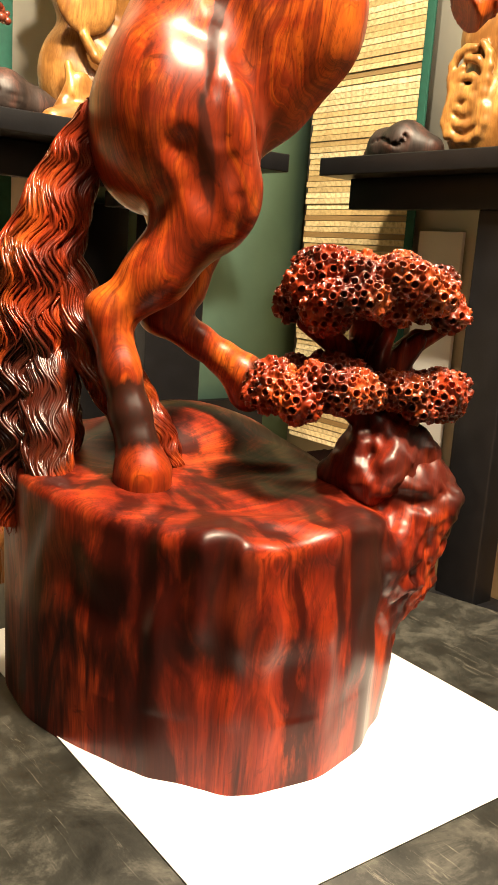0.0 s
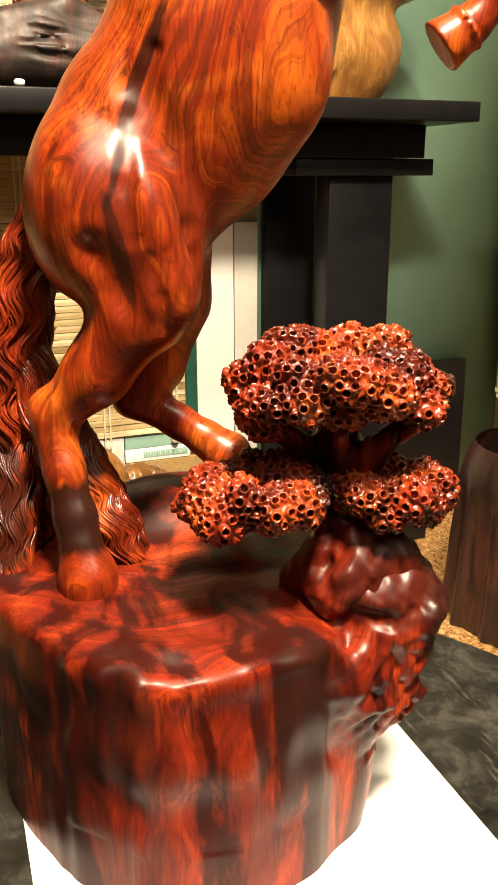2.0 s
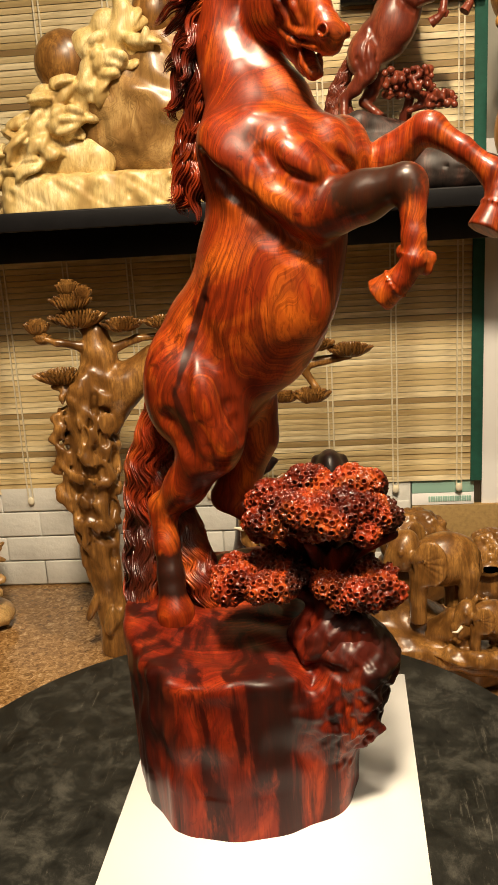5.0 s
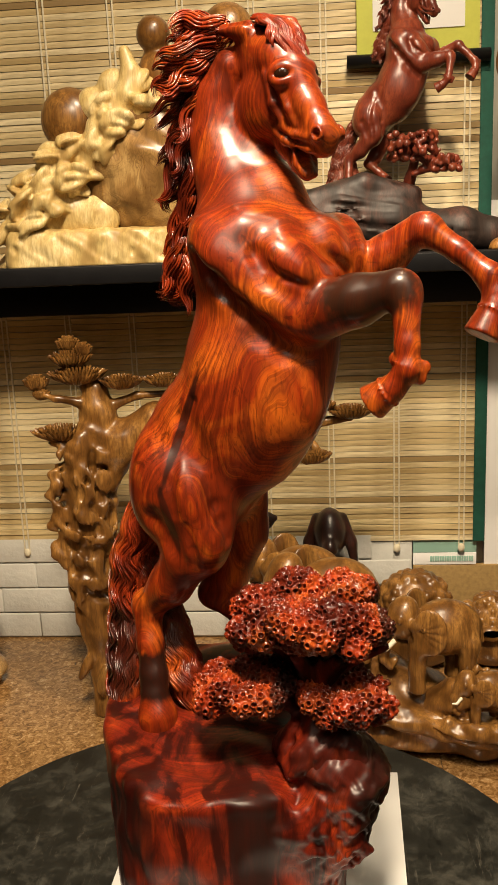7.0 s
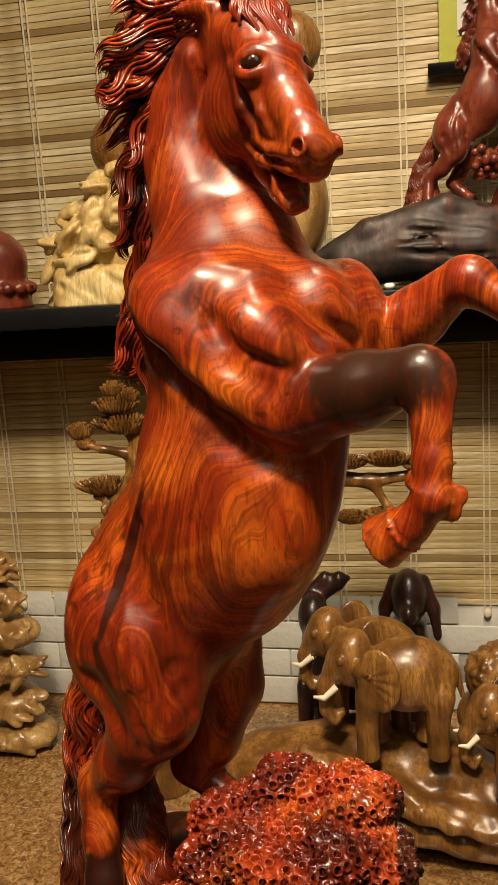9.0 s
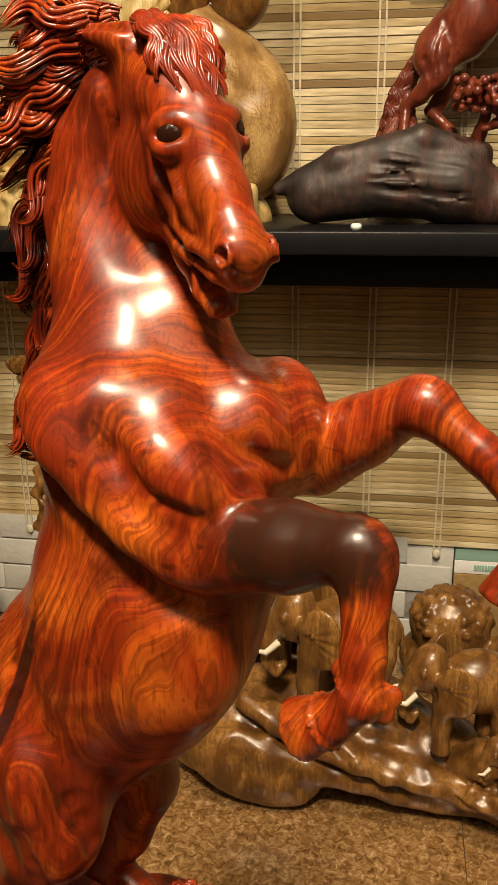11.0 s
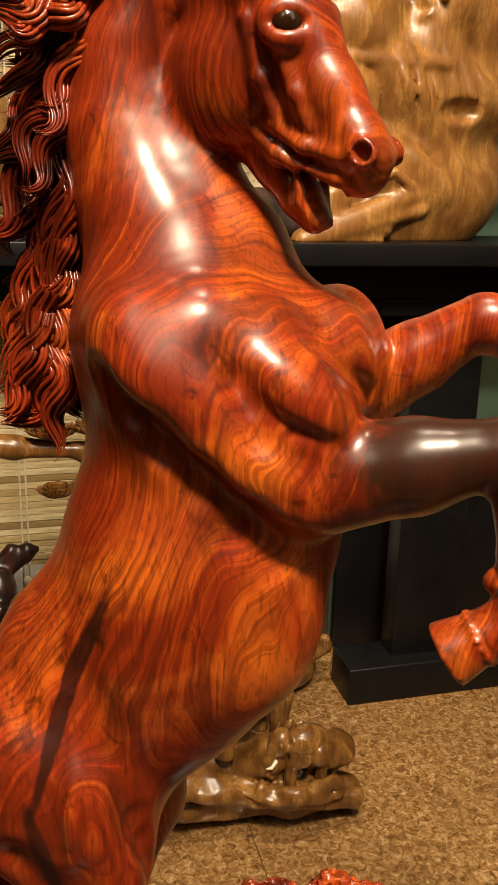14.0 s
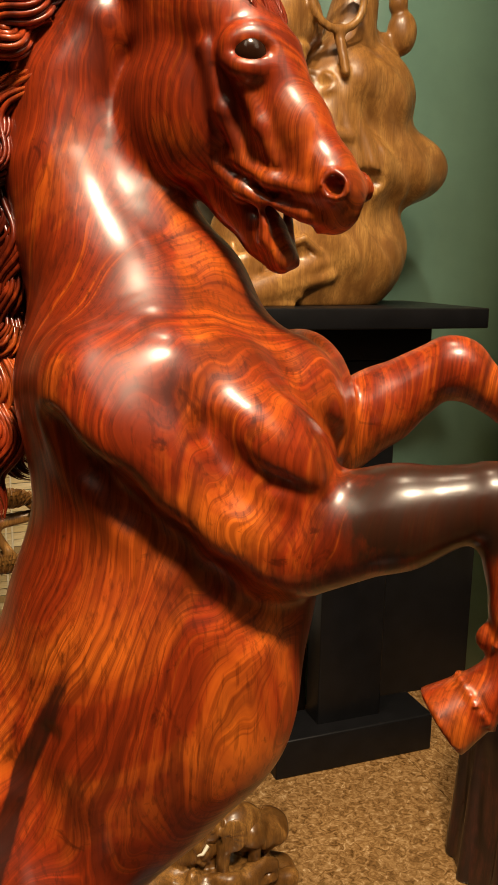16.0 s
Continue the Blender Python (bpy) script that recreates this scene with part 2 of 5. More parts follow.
LACQUER = plain("black_lacquer", (0.006, 0.006, 0.007), 0.40, 0.0, 0.3, 25, 0.1)
LACQUER.node_tree.nodes["Principled BSDF"].inputs["Specular IOR Level"].default_value = 0.25
PAPER = plain("white_paper", (0.84, 0.84, 0.83), 0.75, 0, 0.01, 20)
GREEN_TAPE = plain("green_cloth_tape", (0.006, 0.075, 0.05), 0.8, 0, 0.2, 60, 0.3)
GREEN_WALL = plain("green_wall_paint", (0.16, 0.30, 0.24), 0.5, 0, 0.12, 4)
FOAM = plain("white_foam_brick", (0.58, 0.58, 0.54), 0.7, 0, 0.10, 9, 1.0)
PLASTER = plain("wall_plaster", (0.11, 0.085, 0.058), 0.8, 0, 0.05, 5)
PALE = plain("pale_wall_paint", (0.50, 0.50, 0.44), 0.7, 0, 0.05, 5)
CORD = plain("pale_cord", (0.66, 0.60, 0.44), 0.8, 0, 0.1, 80)
MINT = plain("mint_tile", (0.30, 0.50, 0.42), 0.3, 0, 0.05, 10)
IVORY = plain("ivory", (0.75, 0.70, 0.55), 0.35, 0, 0.05, 60)
SCROLL = plain("yellow_silk", (0.55, 0.58, 0.10), 0.6, 0, 0.06, 60)
EYE = plain("eye_dark", (0.022, 0.008, 0.004), 0.16, 0.0, 0.2, 90)


def slate():
    m, n, l, b = material("scratched_black_stone", 0.42)
    b.inputs["Specular IOR Level"].default_value = 0.3
    f = noise_tex(n, l, coords(n, l, (1, 1, 1)), 22, 10, 0.78, 0.4)
    g = noise_tex(n, l, coords(n, l, (1, 0.12, 1), (0, 0, 40)), 130, 5, 0.75, 1.5)
    c = ramp(n, l, f, [(0.36, (0.006, 0.006, 0.005)), (0.5, (0.018, 0.018, 0.015)), (0.70, (0.085, 0.082, 0.068))])
    c = mixed(n, l, ramp(n, l, g, [(0.60, BLACK), (0.72, (0.40,) * 3)]), c, (0.24, 0.22, 0.18))
    l.new(c, b.inputs["Base Color"])
    l.new(ramp(n, l, f, [(0.3, (0.40,) * 3), (0.7, (0.65,) * 3)]), b.inputs["Roughness"])
    bump(n, l, b, g, 0.15, 0.0008)
    return m


def granite():
    m, n, l, b = material("brown_granite", 0.2, 0.3)
    f = noise_tex(n, l, coords(n, l, (1, 1, 1)), 82, 6, 0.58, 1.1)
    g = noise_tex(n, l, coords(n, l, (1, 1, 1)), 5, 3)
    c = ramp(n, l, f, [(0.32, (0.10, 0.048, 0.014)), (0.48, (0.27, 0.145, 0.050)), (0.60, (0.42, 0.25, 0.105)), (0.72, (0.66, 0.48, 0.27))])
    c = mixed(n, l, ramp(n, l, g, [(0.35, (0.3,) * 3), (0.65, BLACK)]), c, (0.12, 0.06, 0.02))
    l.new(c, b.inputs["Base Color"])
    return m


def bamboo():
    m, n, l, b = material("split_bamboo", 0.42)
    info = n.new("ShaderNodeObjectInfo")
    tone = ramp(n, l, info.outputs["Random"], [(0.0, (0.20, 0.12, 0.046)), (0.14, (0.52, 0.39, 0.18)), (0.6, (0.68, 0.55, 0.30)), (1.0, (0.80, 0.70, 0.45))])
    f = noise_tex(n, l, coords(n, l, (0.12, 1, 1)), 90, 4)
    c = mixed(n, l, ramp(n, l, f, [(0.35, (0.6,) * 3), (0.6, BLACK)]), tone, (0.24, 0.16, 0.06))
    l.new(c, b.inputs["Base Color"])
    bump(n, l, b, f, 0.2, 0.001)
    return m


SLATE, GRANITE, BAMBOO = slate(), granite(), bamboo()


# ---- building helpers ----
class Solid:
    """A carved form: rounded pieces melted into one another on a grid, then skinned."""

    def __init__(self, lo, hi, cell):
        self.lo, self.cell = np.array(lo, float), cell
        self.n = np.ceil((np.array(hi, float) - self.lo) / cell).astype(int) + 1
        self.f = np.full(self.n, 0.04, np.float32)

    def window(self, lo, hi, pad):
        a = np.maximum(np.floor((np.array(lo) - pad - self.lo) / self.cell).astype(int), 0)
        b = np.minimum(np.ceil((np.array(hi) + pad - self.lo) / self.cell).astype(int) + 1, self.n)
        if (b <= a).any():
            return None, None
        s = tuple(slice(i, j) for i, j in zip(a, b))
        axes = [self.lo[k] + self.cell * np.arange(a[k], b[k]) for k in range(3)]
        return s, np.stack(np.meshgrid(*axes, indexing="ij"), -1).astype(np.float32)

    def put(self, s, d, k, cut):
        f = self.f[s]
        if cut:
            h = np.clip(0.5 - 0.5 * (f + d) / k, 0, 1)
            self.f[s] = f + (-d - f) * h + k * h * (1 - h)
        else:
            h = np.clip(0.5 + 0.5 * (f - d) / k, 0, 1)
            self.f[s] = f + (d - f) * h - k * h * (1 - h)

    def blob(self, c, r, k=0.012, turn=None, cut=False):
        c, r = np.array(c, float), np.array(r if hasattr(r, "__len__") else (r, r, r), float)
        reach = r.max() if turn is not None else r
        s, p = self.window(c - reach, c + reach, k + 3 * self.cell)
        if s is None:
            return self
        p = p - c
        if turn is not None:
            p = p @ np.array(Euler([radians(a) for a in turn]).to_matrix(), dtype=np.float32)
        q = np.linalg.norm(p / r, axis=-1)
        d = q * (q - 1) / np.maximum(np.linalg.norm(p / r ** 2, axis=-1), 1e-4)
        self.put(s, d, k, cut)
        return self

    def rod(self, a, b, ra, rb=None, k=0.012, cut=False):
        a, b, rb = np.array(a, float), np.array(b, float), ra if rb is None else rb
        big = max(ra, rb)
        s, p = self.window(np.minimum(a, b) - big, np.maximum(a, b) + big, k + 3 * self.cell)
        if s is None:
            return self
        ab = b - a
        t = np.clip(((p - a) @ ab) / (ab @ ab), 0, 1)
        d = np.linalg.norm(p - a - t[..., None] * ab, axis=-1) - (ra + (rb - ra) * t)
        self.put(s, d, k, cut)
        return self

    def chain(self, pts, k=0.012):
        """pts: (x, y, z, radius) one after another."""
        for u, v in zip(pts, pts[1:]):
            self.rod(u[:3], v[:3], u[3], v[3], k)
        return self

    def slice(self, p0, normal, reach, k=0.003):
        """Cut off flat what lies beyond p0 along normal."""
        p0, normal = np.array(p0, float), np.array(Vector(normal).normalized())
        s, p = self.window(p0 - reach, p0 + reach, 0)
        d = (p - p0) @ normal
        f = self.f[s]
        h = np.clip(0.5 + 0.5 * (d - f) / k, 0, 1)
        self.f[s] = (f * (1 - h) + d * h + k * h * (1 - h)).astype(np.float32)
        return self

    def ripple(self, c, reach, size, depth, seed=0):
        """Rough carved relief over part of the form."""
        g = np.random.RandomState(seed)
        c, reach = np.array(c, float), np.array(reach, float)
        s, p = self.window(c - reach, c + reach, 0)
        w = np.clip(1.25 - np.linalg.norm((p - c) / reach, axis=-1), 0, 0.6) / 0.6
        h = np.zeros(p.shape[:3], np.float32)
        for i in range(5):
            k = g.normal(size=3)
            k *= 2 * math.pi / (size * g.uniform(0.6, 1.5)) / np.linalg.norm(k)
            h += np.sin(p @ k + g.uniform(0, 6) + 1.5 * np.sin(p @ k[[1, 2, 0]] * 0.7))
        self.f[s] += (depth * h / 2.2 * w).astype(np.float32)
        return self

    def skin(self):
        f = self.f
        neg = f < 0
        tot, cnt = np.zeros((*[k - 1 for k in f.shape], 3), np.float32), np.zeros([k - 1 for k in f.shape], np.float32)
        n = np.array(f.shape)
        for ax in range(3):
            others = [k for k in range(3) if k != ax]
            for o1 in (0, 1):
                for o2 in (0, 1):
                    sl0, sl1 = [None] * 3, [None] * 3
                    sl0[ax], sl1[ax] = slice(0, n[ax] - 1), slice(1, n[ax])
                    for k, o in zip(others, (o1, o2)):
                        sl0[k] = sl1[k] = slice(o, n[k] - 1 + o)
                    a, b = f[tuple(sl0)], f[tuple(sl1)]
                    idx = np.nonzero((a < 0) != (b < 0))
                    t = a[idx] / (a[idx] - b[idx])
                    off = np.zeros((len(t), 3), np.float32)
                    off[:, ax] = t
                    off[:, others[0]], off[:, others[1]] = o1, o2
                    tot[idx] += off
                    cnt[idx] += 1
        cells = np.argwhere(cnt > 0)
        ids = np.full(cnt.shape, -1, np.int64)
        ids[tuple(cells.T)] = np.arange(len(cells))
        w = tuple(cells.T)
        verts = self.lo + self.cell * (cells + tot[w] / cnt[w][:, None])
        faces = []
        for ax in range(3):
            u, v = [(1, 2), (2, 0), (0, 1)][ax]
            s0, s1 = [slice(1, -1)] * 3, [slice(1, -1)] * 3
            s0[ax], s1[ax] = slice(0, -1), slice(1, None)
            a, b = neg[tuple(s0)], neg[tuple(s1)]
            for flip in (False, True):
                e = np.argwhere((a & ~b) if not flip else (~a & b))
                if not len(e):
                    continue
                e = e + 1
                e[:, ax] -= 1
                quad = []
                for du, dv in ((-1, -1), (0, -1), (0, 0), (-1, 0)):
                    q = e.copy()
                    q[:, u] += du
                    q[:, v] += dv
                    quad.append(ids[tuple(q.T)])
                quad = np.stack(quad, 1)
                faces.append(quad[:, ::-1] if flip else quad)
        faces = np.concatenate(faces)
        return verts, faces[(faces >= 0).all(1)]


def mesh_of(name, verts, faces, smooth=True):
    me = bpy.data.meshes.new(name)
    me.from_pydata([tuple(v) for v in np.asarray(verts).tolist()], [], [tuple(q) for q in (faces.tolist() if hasattr(faces, "tolist") else faces)])
    me.polygons.foreach_set("use_smooth", [smooth] * len(me.polygons))
    me.update()
    return me


def part(name, source, mat, parent=None, label="", smooth=True):
    """One mesh object from a bmesh, a Solid or a mesh, under its thing."""
    if isinstance(source, Solid):
        me = mesh_of(name, *source.skin())
    elif isinstance(source, bmesh.types.BMesh):
        me = bpy.data.meshes.new(name)
        source.to_mesh(me)
        source.free()
        me.polygons.foreach_set("use_smooth", [smooth] * len(me.polygons))
    else:
        me = source
    if not me.materials:
        me.materials.append(mat)
    ob = new(name, me)
    ob.parent = parent
    if label:
        ob["label"] = label
    return ob


def thing(name, label, category, group="", at=(0, 0, 0), kind=""):
    ob = new(name)
    ob.location = at
    ob.empty_display_size = 0.05
    return tagged(ob, label, category, group, kind)


def box(lo, hi, bevel=0.0, bm=None):
    bm = bm or bmesh.new()
    lo, hi = Vector(lo), Vector(hi)
    r = bmesh.ops.create_cube(bm, size=1, matrix=Matrix.Translation((lo + hi) / 2) @ Matrix.Diagonal((*(hi - lo), 1)))
    if bevel:
        edges = {e for v in r["verts"] for e in v.link_edges}
        bmesh.ops.bevel(bm, geom=list(edges), offset=bevel, segments=2, affect="EDGES", profile=0.6)
    return bm


def disc(c, r, h, bevel=0.0, seg=96):
    bm = bmesh.new()
    bmesh.ops.create_cone(bm, cap_ends=True, segments=seg, radius1=r, radius2=r, depth=h, matrix=Matrix.Translation(c))
    if bevel:
        rim = [e for e in bm.edges if len(e.link_faces) == 2 and e.calc_face_angle(0) > 1]
        bmesh.ops.bevel(bm, geom=rim, offset=bevel, segments=2, affect="EDGES")
    return bm


def strand(pts, radii, flat=0.6, seg=6):
    """A tapered lock of hair along points: vertices and faces."""
    pts = np.array(pts, float)
    tang = np.gradient(pts, axis=0)
    tang /= np.linalg.norm(tang, axis=1)[:, None] + 1e-9
    up = np.array([0.3, -0.9, 0.2])
    verts, faces = [], []
    for p, t, r in zip(pts, tang, radii):
        s = np.cross(t, up)
        s /= np.linalg.norm(s) + 1e-9
        q = np.cross(s, t)
        for i in range(seg):
            a = 2 * math.pi * i / seg
            verts.append(p + r * (s * math.cos(a) + q * flat * math.sin(a)))
    for j in range(len(pts) - 1):
        for i in range(seg):
            k = (i + 1) % seg
            faces.append((j * seg + i, j * seg + k, (j + 1) * seg + k, (j + 1) * seg + i))
    return verts, faces


def gather(pieces):
    verts, faces = [], []
    for v, q in pieces:
        o = len(verts)
        verts += [tuple(x) for x in v]
        faces += [tuple(i + o for i in face) for face in q]
    return verts, faces


# ---- the room ----
FLOOR, WALL = -0.475, 1.82
X0, X1, Y0, TOP = -2.2, 1.76, -2.2, 2.4
floor_ob = tagged(part("floor", box((X0, Y0, FLOOR - 0.12), (X1, WALL + 0.1, FLOOR - 0.004)), plain("grout", (0.17, 0.10, 0.045), 0.6)), "polished brown granite tile floor", "floor", kind="structure")
tagged(part("wall_north", box((X0, WALL, FLOOR - 0.1), (1.06, WALL + 0.12, TOP)), PALE), "plastered wall behind the bamboo blinds", "wall", kind="structure")
tagged(part("wall_green", box((1.062, WALL, FLOOR - 0.1), (X1, WALL + 0.12, TOP)), GREEN_WALL), "green painted wall beside the display table", "wall", kind="structure")
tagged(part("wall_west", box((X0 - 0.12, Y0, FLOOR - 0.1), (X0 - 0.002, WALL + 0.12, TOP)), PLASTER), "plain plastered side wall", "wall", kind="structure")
tagged(part("wall_east", box((X1 + 0.002, Y0, FLOOR - 0.1), (X1 + 0.12, WALL + 0.12, TOP)), PALE), "plain plastered side wall", "wall", kind="structure")
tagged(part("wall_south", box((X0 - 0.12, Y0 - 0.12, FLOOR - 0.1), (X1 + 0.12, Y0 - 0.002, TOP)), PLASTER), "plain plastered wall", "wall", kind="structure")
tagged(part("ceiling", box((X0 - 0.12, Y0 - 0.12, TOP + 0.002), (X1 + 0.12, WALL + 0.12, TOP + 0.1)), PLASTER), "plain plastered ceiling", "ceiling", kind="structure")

# white foam-brick panel below the blind
skirt = tagged(part("foam_panel", box((X0, WALL - 0.02, FLOOR + 0.001), (0.72, WALL - 0.003, -0.19)), FOAM), "white foam panel under the blinds, moulded as brick", "wall panel", kind="structure")

brick_mesh = None
for row in range(4):
    for i in range(15):
        ob = part("brick", brick_mesh, FOAM, skirt) if brick_mesh else part("brick", box((0.0015, -0.006, 0.0015), (0.1925, 0.0, 0.0675), 0.003), FOAM, skirt)
        brick_mesh = ob.data
        ob.matrix_basis = pose(0.524 - 0.194 * i - (0.097 if row % 2 else 0.0), WALL - 0.0201, FLOOR + 0.003 + 0.0695 * row)

# ---- bamboo blind ----
blind = thing("bamboo_blind", "split bamboo roll-up blind with green cloth edging", "blind")
slat_mesh = None
z, k = -0.215, 0
rnd = random.Random(4)
while z < 1.40:
    h = 0.0145
    if slat_mesh is None:
        bm = bmesh.new()
        box((-1.9, -0.0018, 0.0006), (0.88, 0.0018, h - 0.0006), 0.0008, bm)
        slat_mesh = bpy.data.meshes.new("slat")
        bm.to_mesh(slat_mesh)
        bm.free()
        slat_mesh.materials.append(BAMBOO)
    ob = part("slat", slat_mesh, BAMBOO, blind)
    ob.matrix_basis = pose(rnd.uniform(-0.004, 0.004), WALL - 0.024 - rnd.uniform(0, 0.003), z, rnd.uniform(-6, 6), 0, 0)
    z += h
    k += 1
part("edge_tape", box((0.868, WALL - 0.034, -0.215), (0.896, WALL - 0.028, 1.4), 0.001), GREEN_TAPE, blind, "dark green cloth edge tape")
cord_mesh = None
for i in range(18):
    x = 0.84 - 0.158 * i
    for dx in (-0.006, 0.006):
        part("cord", box((x + dx - 0.0019, WALL - 0.0325, -0.228), (x + dx + 0.0019, WALL - 0.0298, 1.4), 0.0006), CORD, blind)
    tassel = bmesh.new()
    bmesh.ops.create_icosphere(tassel, subdivisions=2, radius=0.009, matrix=pose(x, WALL - 0.032, -0.232) @ Matrix.Diagonal((1, 0.5, 1.3, 1)))
    part("knot", tassel, CORD, blind)

# ---- display table ----
table = thing("display_table", "long black lacquered wooden display table with trestle feet", "table")
TY, TZ = 1.46, 0.495
part("tabletop", box((-1.9, TY, TZ - 0.038), (1.39, WALL - 0.05, TZ), 0.003), LACQUER, table)
part("apron", box((-1.85, TY + 0.10, TZ - 0.105), (1.33, TY + 0.125, TZ - 0.039), 0.002), LACQUER, table)
for x in (-1.5, 1.20):
    part("leg", box((x - 0.075, TY + 0.13, FLOOR + 0.07), (x + 0.075, TY + 0.19, TZ - 0.039), 0.004), LACQUER, table)
    bm = box((x - 0.185, TY + 0.09, FLOOR + 0.001), (x + 0.185, TY + 0.20, FLOOR + 0.085), 0.004)
    part("foot", bm, LACQUER, table)
    part("rail", box((x - 0.16, TY + 0.11, TZ - 0.14), (x + 0.16, TY + 0.18, TZ - 0.106), 0.003), LACQUER, table)

# ---- the display's return along the side wall ----
side_blind = thing("bamboo_blind", "short bamboo blind with green cloth edging on the side wall", "blind")
side_slat, z = None, -0.215
while z < 1.40:
    if side_slat is None:
        bm = box((-0.0018, 1.402, 0.0006), (0.0018, 1.785, 0.0139), 0.0008)
        side_slat = bpy.data.meshes.new("slat")
        bm.to_mesh(side_slat)
        bm.free()
        side_slat.materials.append(BAMBOO)
    ob = part("slat", side_slat, BAMBOO, side_blind)
    ob.matrix_basis = pose(X1 - 0.022 - rnd.uniform(0, 0.003), rnd.uniform(-0.004, 0.004), z, 0, rnd.uniform(-6, 6), 0)
    z += 0.0145
part("edge_tape", box((X1 - 0.034, 1.388, -0.215), (X1 - 0.028, 1.412, 1.4), 0.001), GREEN_TAPE, side_blind, "dark green cloth edge tape")
tagged(part("white_board", box((X1 - 0.012, 1.255, -0.285), (X1 - 0.002, 1.385, 0.36), 0.001), PAPER), "white board sheet leaning on the side wall", "board")
side_table = thing("display_table", "narrow black lacquered display table along the side wall", "table")
part("tabletop", box((1.46, 0.45, TZ - 0.038), (X1 - 0.04, 1.44, TZ), 0.003), LACQUER, side_table)
part("apron", box((1.52, 0.48, TZ - 0.105), (1.545, 1.40, TZ - 0.039), 0.002), LACQUER, side_table)
for y in (0.62, 1.00):
    part("leg", box((1.53, y - 0.05, FLOOR + 0.07), (1.59, y + 0.05, TZ - 0.039), 0.004), LACQUER, side_table)
    part("foot", box((1.50, y - 0.10, FLOOR + 0.001), (1.61, y + 0.10, FLOOR + 0.085), 0.004), LACQUER, side_table)

# ---- round stone-topped stand ----
stand = thing("round_stand", "round stand with a scratched black stone top", "stand")
CX, CY = 0.41, 0.29
part("top", disc((CX, CY, -0.015), 0.30, 0.03, 0.003), SLATE, stand)
part("column", disc((CX, CY, (FLOOR - 0.03) / 2 + 0.02), 0.10, -FLOOR - 0.08, 0.004, 48), LACQUER, stand)
part("foot", disc((CX, CY, FLOOR + 0.02), 0.2, 0.038, 0.005, 64), LACQUER, stand)

# ---- sheet of paper ----
bm = bmesh.new()
box((0, 0, 0.0006), (0.315, 0.248, 0.0014), 0, bm)
sheet = tagged(part("paper_sheet", bm, PAPER), "white sheet of paper lying under the carving", "paper")
sheet.matrix_basis = pose(0.56, 0.180, 0.0, 0, 0, 88)

# ---- the rosewood carving ----
carving = thing("rosewood_carving", "polished red rosewood carving of a rearing horse on a stump", "carving", at=(0.41, 0.355, 0.0))


def placed(ob):
    ob.parent = carving
    ob.matrix_parent_inverse = Matrix.Translation((-0.41, -0.355, 0.0))
    return ob


# stump
s = Solid((0.27, 0.21, -0.003), (0.59, 0.51, 0.20), 0.0017)
for a, rr, r0 in ((196, 0.052, 0.033), (222, 0.058, 0.033), (250, 0.074, 0.030), (273, 0.074, 0.031), (296, 0.074, 0.032), (320, 0.080, 0.030), (342, 0.072, 0.034), (10, 0.070, 0.036), (45, 0.074, 0.036),
                  (80, 0.080, 0.038), (112, 0.085, 0.038), (130, 0.088, 0.036), (150, 0.070, 0.036), (172, 0.056, 0.035)):
    x, y = 0.411 + rr * math.cos(radians(a)), 0.352 + rr * math.sin(radians(a))
    s.rod((x, y, -0.06), (x + 0.004 * math.cos(radians(a)), y, 0.24), r0, r0 * 1.06, 0.014)
s.rod((0.41, 0.365, -0.06), (0.41, 0.375, 0.24), 0.085, 0.085, 0.01)
# sloping, softly rounded top
s.slice((0.41, 0.30, 0.1425), (-0.06, -0.10, 1), 0.4, 0.009)
s.slice((0.50, 0.30, 0.128), (0.45, -0.25, 1), 0.4, 0.009)
s.blob((0.430, 0.420, 0.140), (0.060, 0.040, 0.035), 0.02)
s.ripple((0.40, 0.30, 0.10), (0.13, 0.12, 0.06), 0.060, 0.0022, 9)
# folds running down the face
for x, y, q, z0, dx in ((0.425, 0.241, 0.0060, 0.05, 0.004), (0.386, 0.244, 0.0042, 0.02, 0.006), (0.352, 0.266, 0.0040, 0.0, 0.004), (0.470, 0.248, 0.0040, 0.03, -0.004), (0.405, 0.240, 0.0024, 0.0, -0.006), (0.368, 0.252, 0.0024, 0.01, 0.004), (0.448, 0.240, 0.0020, 0.0, 0.008),
                        (0.338, 0.282, 0.0030, 0.0, 0.002), (0.330, 0.302, 0.0034, 0.0, 0.0), (0.486, 0.262, 0.0030, 0.0, -0.008)):
    s.rod((x, y - 0.001, z0 - 0.02), (x + dx, y - 0.003, 0.155), q * 0.4, q * 1.7, 0.009, True)
# gnarled root on the tree's side
s.blob((0.510, 0.298, 0.136), (0.036, 0.038, 0.030), 0.010)
s.blob((0.502, 0.298, 0.100), (0.030, 0.034, 0.038), 0.012)
s.chain([(0.492, 0.298, 0.075, 0.024), (0.484, 0.300, 0.030, 0.018), (0.480, 0.302, -0.02, 0.016)], 0.02)
# fins fanning down the root's outer flank
for k in range(19):
    a = radians(-75 + 8 * k)
    s.chain([(0.510 + 0.020 * math.cos(a), 0.297 + 0.022 * math.sin(a), 0.158, 0.0022), (0.510 + 0.034 * math.cos(a), 0.297 + 0.036 * math.sin(a), 0.138, 0.0028), (0.506 + 0.030 * math.cos(a), 0.298 + 0.033 * math.sin(a), 0.106, 0.0026), (0.502 + 0.022 * math.cos(a), 0.298 + 0.024 * math.sin(a), 0.076, 0.0018)], 0.005)
